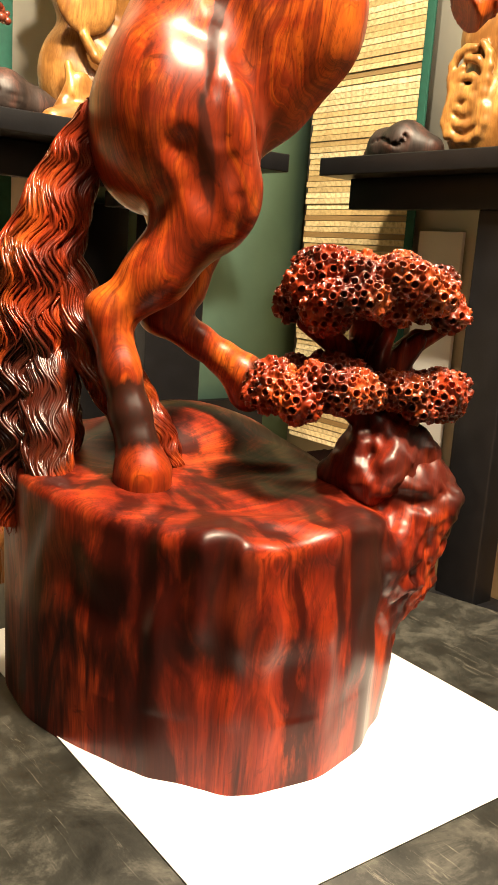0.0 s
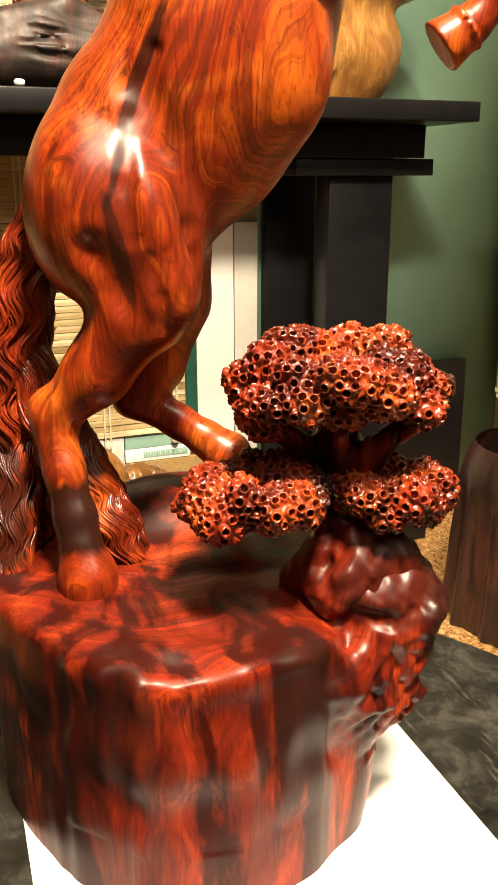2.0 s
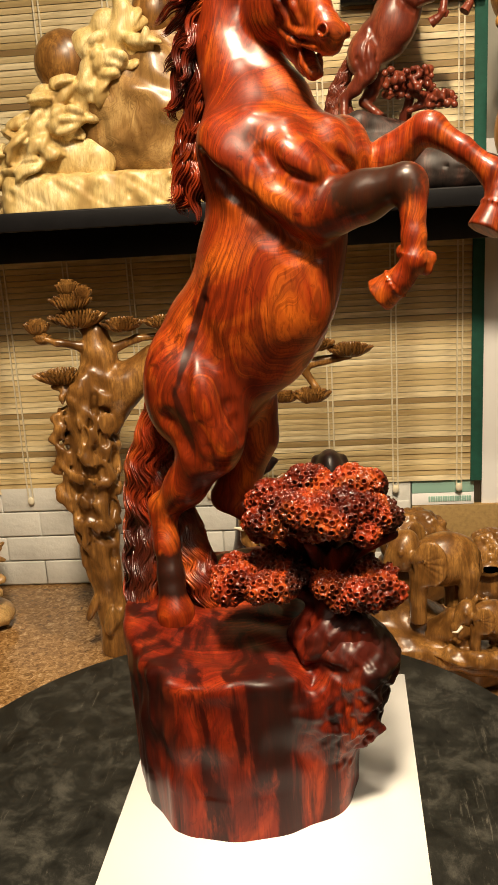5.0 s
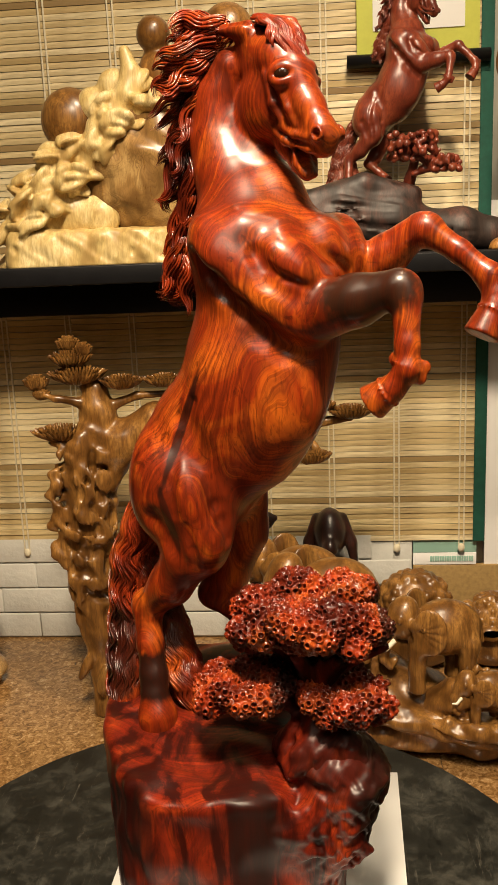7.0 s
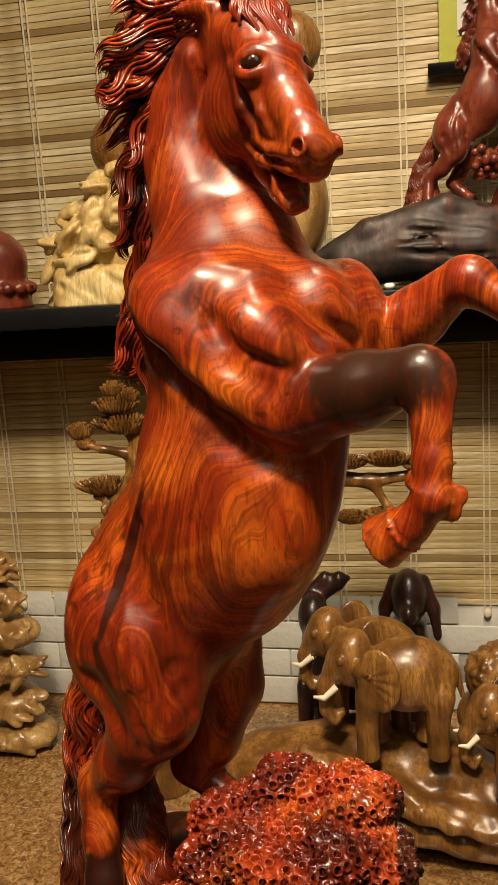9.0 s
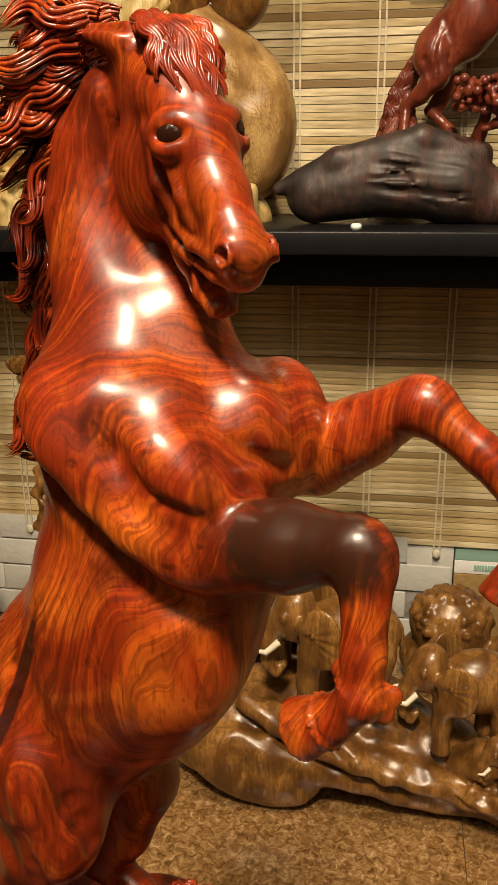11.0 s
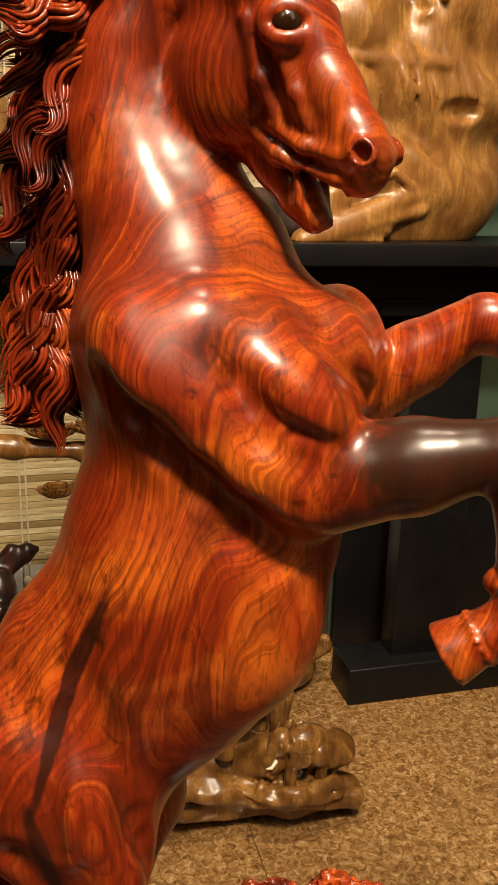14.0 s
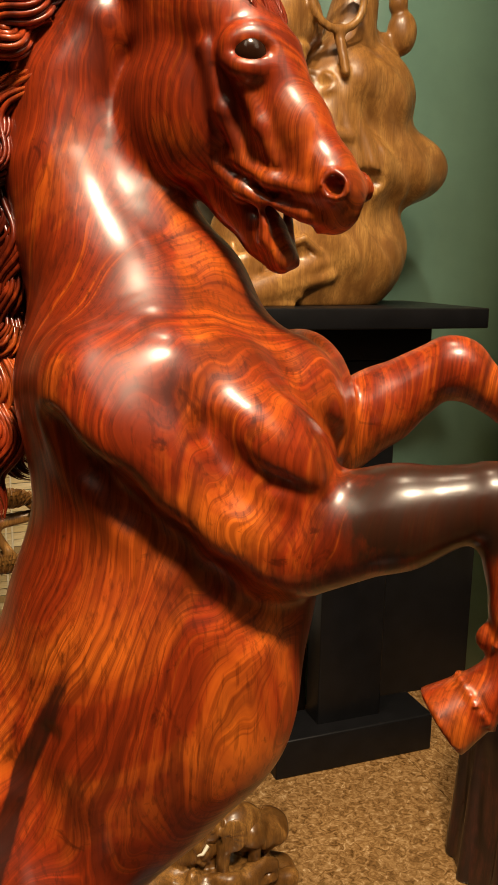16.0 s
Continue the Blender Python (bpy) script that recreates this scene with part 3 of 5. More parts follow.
# gnarled folds where the root meets the face
for k in range(12):
    x0, z0, y0 = 0.470 + 0.0050 * k, 0.122 - 0.0010 * k, 0.266 + 0.00012 * k * k
    s.chain([(x0, y0, z0, 0.0030), (x0 - 0.005, y0 - 0.003, z0 - 0.014, 0.0036), (x0 + 0.003, y0 - 0.002, z0 - 0.028, 0.0030), (x0 - 0.008, y0 + 0.003, z0 - 0.046, 0.0014)], 0.006)
s.ripple((0.515, 0.285, 0.105), (0.045, 0.040, 0.060), 0.016, 0.0014, 3)
s.ripple((0.505, 0.285, 0.115), (0.045, 0.040, 0.060), 0.030, 0.0016, 4)
s.ripple((0.525, 0.290, 0.105), (0.05, 0.05, 0.070), 0.0085, 0.0005, 6)
for u, v in (((0.432, 0.322, 0.156), (0.450, 0.294, 0.150)), ((0.450, 0.294, 0.150), (0.468, 0.274, 0.144)), ((0.468, 0.274, 0.144), (0.500, 0.262, 0.138))):
    s.rod(u, v, 0.0070, 0.0055, 0.003, True)
s.f[:, :, 0] = 0.002
placed(part("stump", s, ROSE_ROOT, None, "dark-streaked rosewood stump with a polished skin"))

# tree
s = Solid((0.37, 0.23, 0.12), (0.60, 0.40, 0.31), 0.0022)
s.chain([(0.505, 0.30, 0.14, 0.018), (0.495, 0.305, 0.175, 0.011), (0.492, 0.312, 0.21, 0.010), (0.495, 0.318, 0.24, 0.012)])
s.chain([(0.495, 0.305, 0.18, 0.009), (0.465, 0.305, 0.192, 0.007), (0.44, 0.31, 0.198, 0.006)], 0.006)
for dx, dy, dz in ((-0.012, -0.008, 0.030), (0.004, -0.012, 0.034), (0.016, -0.012, 0.030), (0.026, -0.008, 0.030)):
    s.rod((0.494, 0.302, 0.196), (0.494 + dx, 0.302 + dy, 0.196 + dz), 0.0065, 0.0014, 0.006)
s.chain([(0.497, 0.305, 0.182, 0.009), (0.525, 0.295, 0.186, 0.007)], 0.006)
s.blob((0.500, 0.298, 0.150), (0.036, 0.026, 0.020), 0.012)
s.chain([(0.468, 0.310, 0.148, 0.009), (0.480, 0.302, 0.162, 0.010), (0.498, 0.300, 0.176, 0.010)], 0.008)
for k in range(7):
    s.chain([(0.478 + 0.009 * k, 0.276 + 0.0012 * k, 0.146, 0.004), (0.486 + 0.006 * k, 0.276 + 0.001 * k, 0.160, 0.0042), (0.494 + 0.002 * k, 0.288, 0.176, 0.004)], 0.005)
s.chain([(0.522, 0.284, 0.140, 0.012), (0.516, 0.286, 0.160, 0.010), (0.505, 0.296, 0.180, 0.009)], 0.008)
s.chain([(0.476, 0.284, 0.142, 0.007), (0.484, 0.282, 0.158, 0.007), (0.494, 0.292, 0.176, 0.007)], 0.006)
s.blob((0.528, 0.270, 0.156), (0.0036, 0.008, 0.0036), 0.0015, None, True)
s.ripple((0.50, 0.29, 0.155), (0.06, 0.05, 0.03), 0.014, 0.0012, 12)
for q in ((0.53, 0.31, 0.23), (0.465, 0.315, 0.23), (0.51, 0.29, 0.23), (0.545, 0.30, 0.235), (0.48, 0.285, 0.235), (0.450, 0.325, 0.235), (0.52, 0.335, 0.235)):
    s.rod((0.494, 0.312, 0.205), q, 0.005, 0.004, 0.008)
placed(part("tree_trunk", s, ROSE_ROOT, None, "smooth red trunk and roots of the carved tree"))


def pad(blobs, seed, pore=0.0031):
    """Foliage carved as a crust of open pores."""
    r = random.Random(seed)
    lo = [min(b[0][i] - b[1][i] for b in blobs) - 0.012 for i in range(3)]
    hi = [max(b[0][i] + b[1][i] for b in blobs) + 0.012 for i in range(3)]
    s = Solid(lo, hi, 0.00085)
    for c, rad in blobs:
        s.blob(c, rad, 0.0055)
    near = np.argwhere(np.abs(s.f) < s.cell * 0.55)
    np.random.RandomState(seed).shuffle(near)
    taken = np.zeros((0, 3))
    for g in near[:30000]:
        if (g < 3).any() or (g > s.n - 4).any():
            continue
        p = s.lo + s.cell * g
        if len(taken) == 0 or np.min(np.sum((taken - p) ** 2, 1)) > (pore * 1.42) ** 2:
            taken = np.vstack([taken, p])
    taken = [Vector(p) for p in taken]
    base = s.f.copy()
    tubes = []
    for p in taken:
        g = [int(round((p[i] - s.lo[i]) / s.cell)) for i in range(3)]
        n = Vector([base[tuple(g[j] + (i == j) for j in range(3))] - base[tuple(g[j] - (i == j) for j in range(3))] for i in range(3)])
        n = n.normalized() if n.length else Vector((0, 0, 1))
        q = pore * r.uniform(0.88, 1.05)
        tubes.append((p, n, q, p + n * pore * r.uniform(0.0, 0.75)))
        s.rod(p, tubes[-1][3], q, q * 0.92, 0.0006)
    for p, n, q, e in tubes:
        s.rod(p - n * pore * 0.35, e + n * pore * 0.9, q * 0.50, q * 0.68, 0.0003, True)
    return s


def clumps(c, rad, count, seed, size):
    """Knobbly heads of foliage spread over a flat crown."""
    r = random.Random(seed)
    out = [(c, (rad[0] * 0.62, rad[1] * 0.62, rad[2] * 0.55))]
    for i in range(count):
        a = 2 * math.pi * i * 0.618
        q = 0.35 + 0.57 * ((i + 0.5) / count) ** 0.6
        k = size * r.uniform(0.75, 1.25)
        out.append(((c[0] + rad[0] * q * math.cos(a), c[1] + rad[1] * q * math.sin(a), c[2] + rad[2] * ((1 - q) * 0.45 + r.uniform(-0.50, 0.50))), (k, k, k * r.uniform(0.7, 1.0))))
    return out


PADS = ((clumps((0.490, 0.312, 0.254), (0.056, 0.049, 0.023), 44, 1, 0.0108), 1), (clumps((0.442, 0.302, 0.200), (0.035, 0.032, 0.015), 26, 2, 0.0088), 2), (clumps((0.517, 0.297, 0.193), (0.031, 0.030, 0.016), 24, 3, 0.0086), 3))
for blobs, seed in PADS:
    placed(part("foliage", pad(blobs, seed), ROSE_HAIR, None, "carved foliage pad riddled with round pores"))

# horse
s = Solid((0.315, 0.245, 0.13), (0.67, 0.47, 0.705), 0.0014)
# trunk of the body, chest to rump
s.blob((0.470, 0.378, 0.505), (0.048, 0.040, 0.045), 0.02)
s.blob((0.472, 0.378, 0.462), (0.048, 0.042, 0.055), 0.02)
s.blob((0.462, 0.380, 0.418), (0.050, 0.043, 0.055), 0.02)
s.blob((0.442, 0.384, 0.380), (0.050, 0.043, 0.050), 0.02)
s.blob((0.404, 0.386, 0.345), (0.046, 0.042, 0.050), 0.02)
s.blob((0.384, 0.390, 0.335), (0.032, 0.038, 0.045), 0.02)
# line of the back
s.blob((0.436, 0.386, 0.526), (0.032, 0.036, 0.036), 0.02)
s.blob((0.450, 0.383, 0.478), (0.038, 0.041, 0.052), 0.02)
s.blob((0.440, 0.385, 0.430), (0.043, 0.043, 0.050), 0.02)
s.blob((0.423, 0.387, 0.388), (0.054, 0.044, 0.042), 0.02)
# shoulder and chest muscles
s.chain([(0.426, 0.358, 0.533, 0.0150), (0.450, 0.354, 0.532, 0.0145), (0.474, 0.353, 0.530, 0.012)], 0.016)
s.blob((0.440, 0.353, 0.513), (0.028, 0.0245, 0.020), 0.012, (0, 32, 0))
s.blob((0.462, 0.348, 0.489), (0.040, 0.0230, 0.024), 0.012, (0, 40, 0))
s.blob((0.478, 0.346, 0.484), (0.026, 0.0205, 0.022), 0.012)
s.blob((0.486, 0.347, 0.470), (0.020, 0.020, 0.018), 0.010)
s.blob((0.484, 0.350, 0.508), (0.035, 0.0275, 0.0215), 0.0060, (0, 44, 0))
s.blob((0.505, 0.372, 0.515), (0.022, 0.022, 0.030), 0.010)
s.blob((0.518, 0.392, 0.512), (0.023, 0.026, 0.034), 0.006)
# ribs and belly
s.blob((0.447, 0.353, 0.425), (0.034, 0.018, 0.036), 0.02)
s.blob((0.470, 0.355, 0.402), (0.028, 0.018, 0.028), 0.02)
# hollow under the shoulder
HOLLOW = ((0.410, 0.345, 0.510), (0.426, 0.333, 0.496), (0.442, 0.327, 0.480), (0.461, 0.325, 0.463), (0.480, 0.327, 0.450), (0.496, 0.333, 0.447))
for u, v in zip(HOLLOW, HOLLOW[1:]):
    s.rod(u, v, 0.0058, 0.0058, 0.012, True)
for u, v, k in (((0.461, 0.328, 0.518), (0.467, 0.321, 0.500), 0.0026), ((0.467, 0.321, 0.500), (0.488, 0.319, 0.485), 0.0026)):
    s.rod(u, v, k, k, 0.009, True)
# sharp creases: under the shoulder, round the breast muscle, down the middle of the chest, where the arm leaves it
CREASES = (((0.413, 0.350, 0.519), (0.423, 0.345, 0.506), (0.434, 0.338, 0.493), (0.448, 0.332, 0.479), (0.462, 0.331, 0.467), (0.478, 0.333, 0.452), (0.496, 0.340, 0.443)), \
           ((0.458, 0.331, 0.521), (0.466, 0.327, 0.510), (0.481, 0.324, 0.501), (0.499, 0.325, 0.493)), \
           ((0.482, 0.339, 0.543), (0.492, 0.339, 0.532), (0.507, 0.344, 0.519), (0.526, 0.364, 0.503)), \
           ((0.505, 0.328, 0.499), (0.500, 0.322, 0.486), (0.498, 0.322, 0.470), (0.503, 0.340, 0.447)))
for line, q, k in zip(CREASES, (0.0036, 0.0010, 0.0026, 0.0012), (0.0075, 0.006, 0.006, 0.005)):
    for u, v in zip(line, line[1:]):
        s.rod(u, v, q, q, k, True)
# neck
s.chain([(0.458, 0.386, 0.522, 0.040), (0.450, 0.397, 0.548, 0.0345), (0.438, 0.409, 0.578, 0.0265), (0.430, 0.417, 0.605, 0.0225), (0.431, 0.419, 0.632, 0.0200), (0.443, 0.411, 0.654, 0.0165)], 0.012)
s.chain([(0.490, 0.385, 0.530, 0.021), (0.474, 0.393, 0.562, 0.0170), (0.459, 0.402, 0.588, 0.0140), (0.456, 0.404, 0.612, 0.0140)], 0.012)


def hd(u, v, w=0.0):
    """A place on the head: u towards the nose, v out of the forehead, w to the far side, from between the eyes."""
    p = Vector((0.492, 0.366, 0.641)) + u * Vector((0.369, -0.379, -0.848)) + v * Vector((0.528, -0.664, 0.528)) + w * Vector((0.782, 0.622, 0.062))
    return tuple(p)


def hchain(rows, k=0.007):
    s.chain([(*hd(u, v, w), rr) for u, v, w, rr in rows], k)


HT = [math.degrees(a) for a in Matrix((Vector((0.369, -0.379, -0.848)), Vector((0.528, -0.664, 0.528)), Vector((-0.764, -0.643, -0.045)))).transposed().to_euler()]
# skull and nose
hchain([(-0.046, -0.024, 0, 0.0165), (-0.022, -0.010, 0, 0.0172), (0.0, -0.006, 0, 0.0150), (0.025, -0.004, 0, 0.0112), (0.045, -0.003, 0, 0.0100), (0.053, -0.0035, 0, 0.0090), (0.0570, -0.0060, 0, 0.0072)], 0.006)
hchain([(-0.028, -0.028, 0, 0.0165), (0.000, -0.022, 0, 0.0155), (0.028, -0.017, 0, 0.0108), (0.045, -0.0115, 0, 0.0082), (0.054, -0.0080, 0, 0.0062)], 0.006)
# lower jaw
hchain([(0.010, -0.042, 0, 0.0120), (0.034, -0.0360, 0, 0.0088), (0.049, -0.0335, 0, 0.0074), (0.0590, -0.0320, 0, 0.0062)], 0.005)
for w in (-1, 1):
    # round cheeks
    s.blob(hd(-0.004, -0.037, w * 0.0100), (0.0245, 0.0230, 0.0118), 0.0042, HT)
    # ridges and muscles of the face
    hchain([(0.006, -0.007, w * 0.0140, 0.0034), (0.022, -0.010, w * 0.0128, 0.0026), (0.034, -0.012, w * 0.0108, 0.0016)], 0.0028)
    hchain([(-0.010, -0.012, w * 0.0165, 0.0030), (0.010, -0.018, w * 0.0160, 0.0026), (0.026, -0.022, w * 0.0118, 0.0018)], 0.003)
    hchain([(0.022, -0.026, w * 0.0112, 0.0024), (0.038, -0.017, w * 0.0112, 0.0024), (0.049, -0.006, w * 0.0100, 0.0024)], 0.0028)
    hchain([(0.018, -0.034, w * 0.0108, 0.0028), (0.034, -0.0280, w * 0.0104, 0.0028), (0.046, -0.021, w * 0.0098, 0.0024)], 0.0028)
    # upper lip
    hchain([(0.047, -0.0190, w * 0.0090, 0.0024), (0.054, -0.0125, w * 0.0085, 0.0024), (0.0600, -0.0080, w * 0.0055, 0.0024)], 0.002)
    # lower lip
    hchain([(0.0450, -0.0250, w * 0.0092, 0.0020), (0.053, -0.0300, w * 0.0085, 0.0022), (0.0625, -0.0305, w * 0.0045, 0.0024)], 0.002)
# open mouth
for w in (-0.0145, -0.0110, -0.0075, -0.0035, 0.0, 0.0035, 0.0075, 0.0110, 0.0145):
    s.rod(hd(0.0455, -0.0232, w), hd(0.073, -0.0175, w), 0.0022, 0.0098, 0.0010, True)
for w in (-0.004, 0.0, 0.004):
    s.rod(hd(0.050, -0.0222, w), hd(0.060, -0.0215, w), 0.0026, 0.0030, 0.001, True)
for w in (-0.0045, -0.0015, 0.0015, 0.0045):
    s.blob(hd(0.0600, -0.0118, w), (0.0020, 0.0026, 0.0015), 0.0006, HT)
for w in (-1, 1):
    # eye socket, lids and brow
    s.blob(hd(-0.002, -0.004, w * 0.0080), 0.0082, 0.005)
    c = Vector((-0.0008, -0.0022, w * 0.0114))
    out, along_eye, over = Vector((0.40, 0.52, w * 0.73)), Vector((0.40, 0.645, -w * 0.676)), Vector((-0.90, 0.33, -w * 0.28))
    s.blob(hd(*(c + 0.002 * out)), 0.0072, 0.002, None, True)
    for tilt, rr, thick, k in ((37, 0.0072, 0.0014, 0.0016), (-36, 0.0072, 0.0012, 0.0016), (60, 0.0076, 0.0020, 0.004), (-64, 0.0074, 0.0012, 0.004)):
        arc = [hd(*(c + rr * (math.sin(a) * along_eye + math.cos(a) * (math.cos(radians(tilt)) * out + math.sin(radians(tilt)) * over)))) for a in np.linspace(-1.4, 1.4, 11)]
        for p, q in zip(arc, arc[1:]):
            s.rod(p, q, thick, thick, k)
    # nostril
    s.blob(hd(0.0520, 0.0005, w * 0.0072), 0.0058, 0.003)
    rim = [hd(0.0525 + 0.0044 * math.cos(a), 0.0026 + 0.0034 * math.sin(a), w * (0.0110 - 0.0012 * math.sin(a))) for a in np.linspace(0, 2 * math.pi, 13)]
    for p, q in zip(rim, rim[1:]):
        s.rod(p, q, 0.0013, 0.0013, 0.0008)
    s.blob(hd(0.0525, 0.0026, w * 0.0115), (0.0034, 0.0030, 0.0055), 0.0006, HT, True)
# ears, laid back
for w, t in ((-0.0120, (0.424, 0.412, 0.684)), (0.0120, (0.456, 0.430, 0.688))):
    e = Vector(hd(-0.052, -0.016, w))
    s.rod(e, t, 0.0078, 0.0016, 0.005)
    s.rod(e + Vector((0.002, -0.007, 0.006)), (t[0] + 0.001, t[1] - 0.003, t[2]), 0.0034, 0.001, 0.002, True)
# near foreleg, raised and bent
s.chain([(0.502, 0.345, 0.476, 0.0225), (0.530, 0.329, 0.484, 0.0180), (0.555, 0.315, 0.492, 0.0130)], 0.006)
s.blob((0.560, 0.312, 0.490), (0.0138, 0.0125, 0.0150), 0.005)
s.chain([(0.562, 0.309, 0.482, 0.0106), (0.562, 0.301, 0.455, 0.0080), (0.562, 0.297, 0.440, 0.0088)], 0.005)
s.chain([(0.561, 0.297, 0.438, 0.0090), (0.554, 0.300, 0.428, 0.0080), (0.550, 0.302, 0.424, 0.0095)], 0.004)
# far foreleg, reaching forward
s.chain([(0.534, 0.402, 0.498, 0.0205), (0.556, 0.392, 0.513, 0.0162), (0.578, 0.379, 0.531, 0.0116)], 0.004)
s.blob((0.583, 0.376, 0.531), (0.0126, 0.0118, 0.0123), 0.005)
s.chain([(0.585, 0.375, 0.529, 0.0110), (0.606, 0.366, 0.514, 0.0082), (0.626, 0.358, 0.496, 0.0090)], 0.005)
s.chain([(0.626, 0.358, 0.496, 0.0100), (0.630, 0.353, 0.481, 0.0084), (0.628, 0.351, 0.473, 0.0103)], 0.005)
# hooves: coronet rims and fetlock tufts
for a, b in (((0.5510, 0.3010, 0.4250), (0.5400, 0.3055, 0.4165)), ((0.6285, 0.3510, 0.4740), (0.6200, 0.3470, 0.4570))):
    out = (Vector(b) - Vector(a)).normalized()
    s.rod(a, Vector(b) + out * 0.012, 0.0098, 0.0150, 0.002)
    s.slice(Vector(b) + out * 0.003, out, 0.026, 0.001)
    for i in range(18):
        w = 2 * math.pi * i / 18
        ax = (Vector(b) - Vector(a)).normalized()
        u = ax.orthogonal().normalized()
        v = ax.cross(u)
        p = Vector(a) + ax * 0.003 + (u * math.cos(w) + v * math.sin(w)) * 0.0108
        s.blob(p, 0.0014, 0.0010)
for p in ((0.5540, 0.3050, 0.4450), (0.5700, 0.2960, 0.4330), (0.5730, 0.2975, 0.4400), (0.6360, 0.3570, 0.4890), (0.6370, 0.3580, 0.4960)):
    s.blob(p, (0.0045, 0.003, 0.005), 0.003)
for i in range(14):
    w = 2 * math.pi * i / 14
    s.blob((0.5620 + 0.0098 * math.cos(w), 0.298 + 0.0094 * math.sin(w), 0.441 - 0.004 * math.cos(w)), 0.0014, 0.0012)
# near hind leg
s.blob((0.395, 0.362, 0.325), (0.036, 0.026, 0.044), 0.014, (0, -20, 0))
s.blob((0.407, 0.355, 0.302), (0.024, 0.021, 0.030), 0.010)
s.blob((0.398, 0.354, 0.340), (0.022, 0.020, 0.034), 0.012, (0, -24, 0))
s.chain([(0.398, 0.358, 0.290, 0.023), (0.378, 0.368, 0.258, 0.0165), (0.356, 0.378, 0.234, 0.0125)], 0.010)
s.chain([(0.354, 0.380, 0.236, 0.0125), (0.357, 0.368, 0.205, 0.0105), (0.360, 0.360, 0.180, 0.0110)], 0.006)
s.chain([(0.360, 0.360, 0.180, 0.0110), (0.361, 0.354, 0.166, 0.0105), (0.363, 0.350, 0.150, 0.015), (0.363, 0.350, 0.140, 0.0155)], 0.006)
s.blob((0.372, 0.374, 0.345), (0.020, 0.028, 0.040), 0.016)
# fold between flank and thigh, and down the thigh
for u, v, q in (((0.398, 0.345, 0.398), (0.412, 0.333, 0.372), 0.004), ((0.412, 0.333, 0.372), (0.430, 0.331, 0.348), 0.004), ((0.372, 0.340, 0.322), (0.384, 0.333, 0.300), 0.0028), ((0.384, 0.333, 0.300), (0.394, 0.331, 0.285), 0.0022)):
    s.rod(u, v, q, q, 0.014, True)
s.blob((0.402, 0.345, 0.334), (0.0125, 0.0150, 0.028), 0.008, (0, -16, 0))
s.blob((0.411, 0.343, 0.303), (0.0130, 0.0130, 0.020), 0.008)
for line, q, k in ((((0.406, 0.343, 0.412), (0.395, 0.343, 0.385), (0.388, 0.332, 0.353), (0.389, 0.330, 0.328)), 0.0030, 0.006), (((0.420, 0.336, 0.352), (0.423, 0.339, 0.332), (0.427, 0.341, 0.318), (0.431, 0.345, 0.303)), 0.0042, 0.006),
                   (((0.398, 0.329, 0.318), (0.403, 0.329, 0.300), (0.405, 0.333, 0.282)), 0.0018, 0.005)):
    for u, v in zip(line, line[1:]):
        s.rod(u, v, q, q, k, True)
# far hind leg
s.blob((0.425, 0.412, 0.315), (0.032, 0.024, 0.048), 0.014)
s.chain([(0.432, 0.414, 0.285, 0.024), (0.420, 0.412, 0.250, 0.017), (0.407, 0.408, 0.233, 0.013)], 0.010)
s.chain([(0.407, 0.408, 0.233, 0.0125), (0.432, 0.400, 0.216, 0.0095), (0.446, 0.393, 0.206, 0.010), (0.458, 0.387, 0.196, 0.013), (0.462, 0.386, 0.185, 0.013)], 0.006)
hv, hf = s.skin()


def wavy(a, b, bulge, wave, count, phase, steps=14, side=(0.75, -0.6, 0.1)):
    a, b, bulge = np.array(a, float), np.array(b, float), np.array(bulge, float)
    t = np.linspace(0, 1, steps)[:, None]
    p = a * (1 - t) ** 2 + 2 * t * (1 - t) * bulge + b * t ** 2
    side = np.array(side)
    p += side * wave * np.sin(2 * math.pi * count * t + phase) * np.minimum(1, 3 * t)
    p += np.array([0, 0.5, 0.5]) * wave * 0.5 * np.cos(2 * math.pi * count * t + phase * 1.7) * np.minimum(1, 3 * t)
    return p


locks = []
r = random.Random(7)
# mane: ribbed locks, blown back at the crest and hanging in curls below
def curl(root, tip, mid, wave, turns, phase, width, steps=18, flat=0.8):
    p = wavy(root, tip, mid, wave, turns, phase, steps)
    locks.append(strand(p, width * np.sin(np.linspace(0.75, math.pi - 0.12, len(p))) ** 0.7, flat))


def lock(root, tip, mid, wave, turns, phase, wide, ribs=8, steps=20, sway=(0.75, -0.6, 0.1)):
    """One lock: ribs lying side by side that follow the same wave and close to a point."""
    p = wavy(root, tip, mid, wave, turns, phase, steps, sway)
    d = np.gradient(p, axis=0)
    side = np.cross(d, np.array([0.25, -0.9, 0.35]))
    side /= np.linalg.norm(side, axis=1)[:, None] + 1e-9
    taper = np.sin(np.linspace(0.9, math.pi - 0.08, steps)) ** 0.8
    for i in range(ribs):
        o = (i + 0.5) / ribs - 0.5
        stray = wide * r.uniform(0.03, 0.09) * np.sin(np.linspace(0, r.uniform(5, 9), steps) + r.uniform(0, 6.3))
        end = r.uniform(0.06, 0.5)
        thin = np.sin(np.linspace(0.9, math.pi - end, steps)) ** 0.8
        q = p + side * (o * wide * taper + stray)[:, None] + np.array([0.0, -1.0, 0.3]) * ((0.25 - o * o) * wide * 1.3 * taper)[:, None]
        locks.append(strand(q, wide / ribs * r.uniform(0.8, 1.35) * thin * taper ** 0.5 + 0.0002, 0.9, 5))


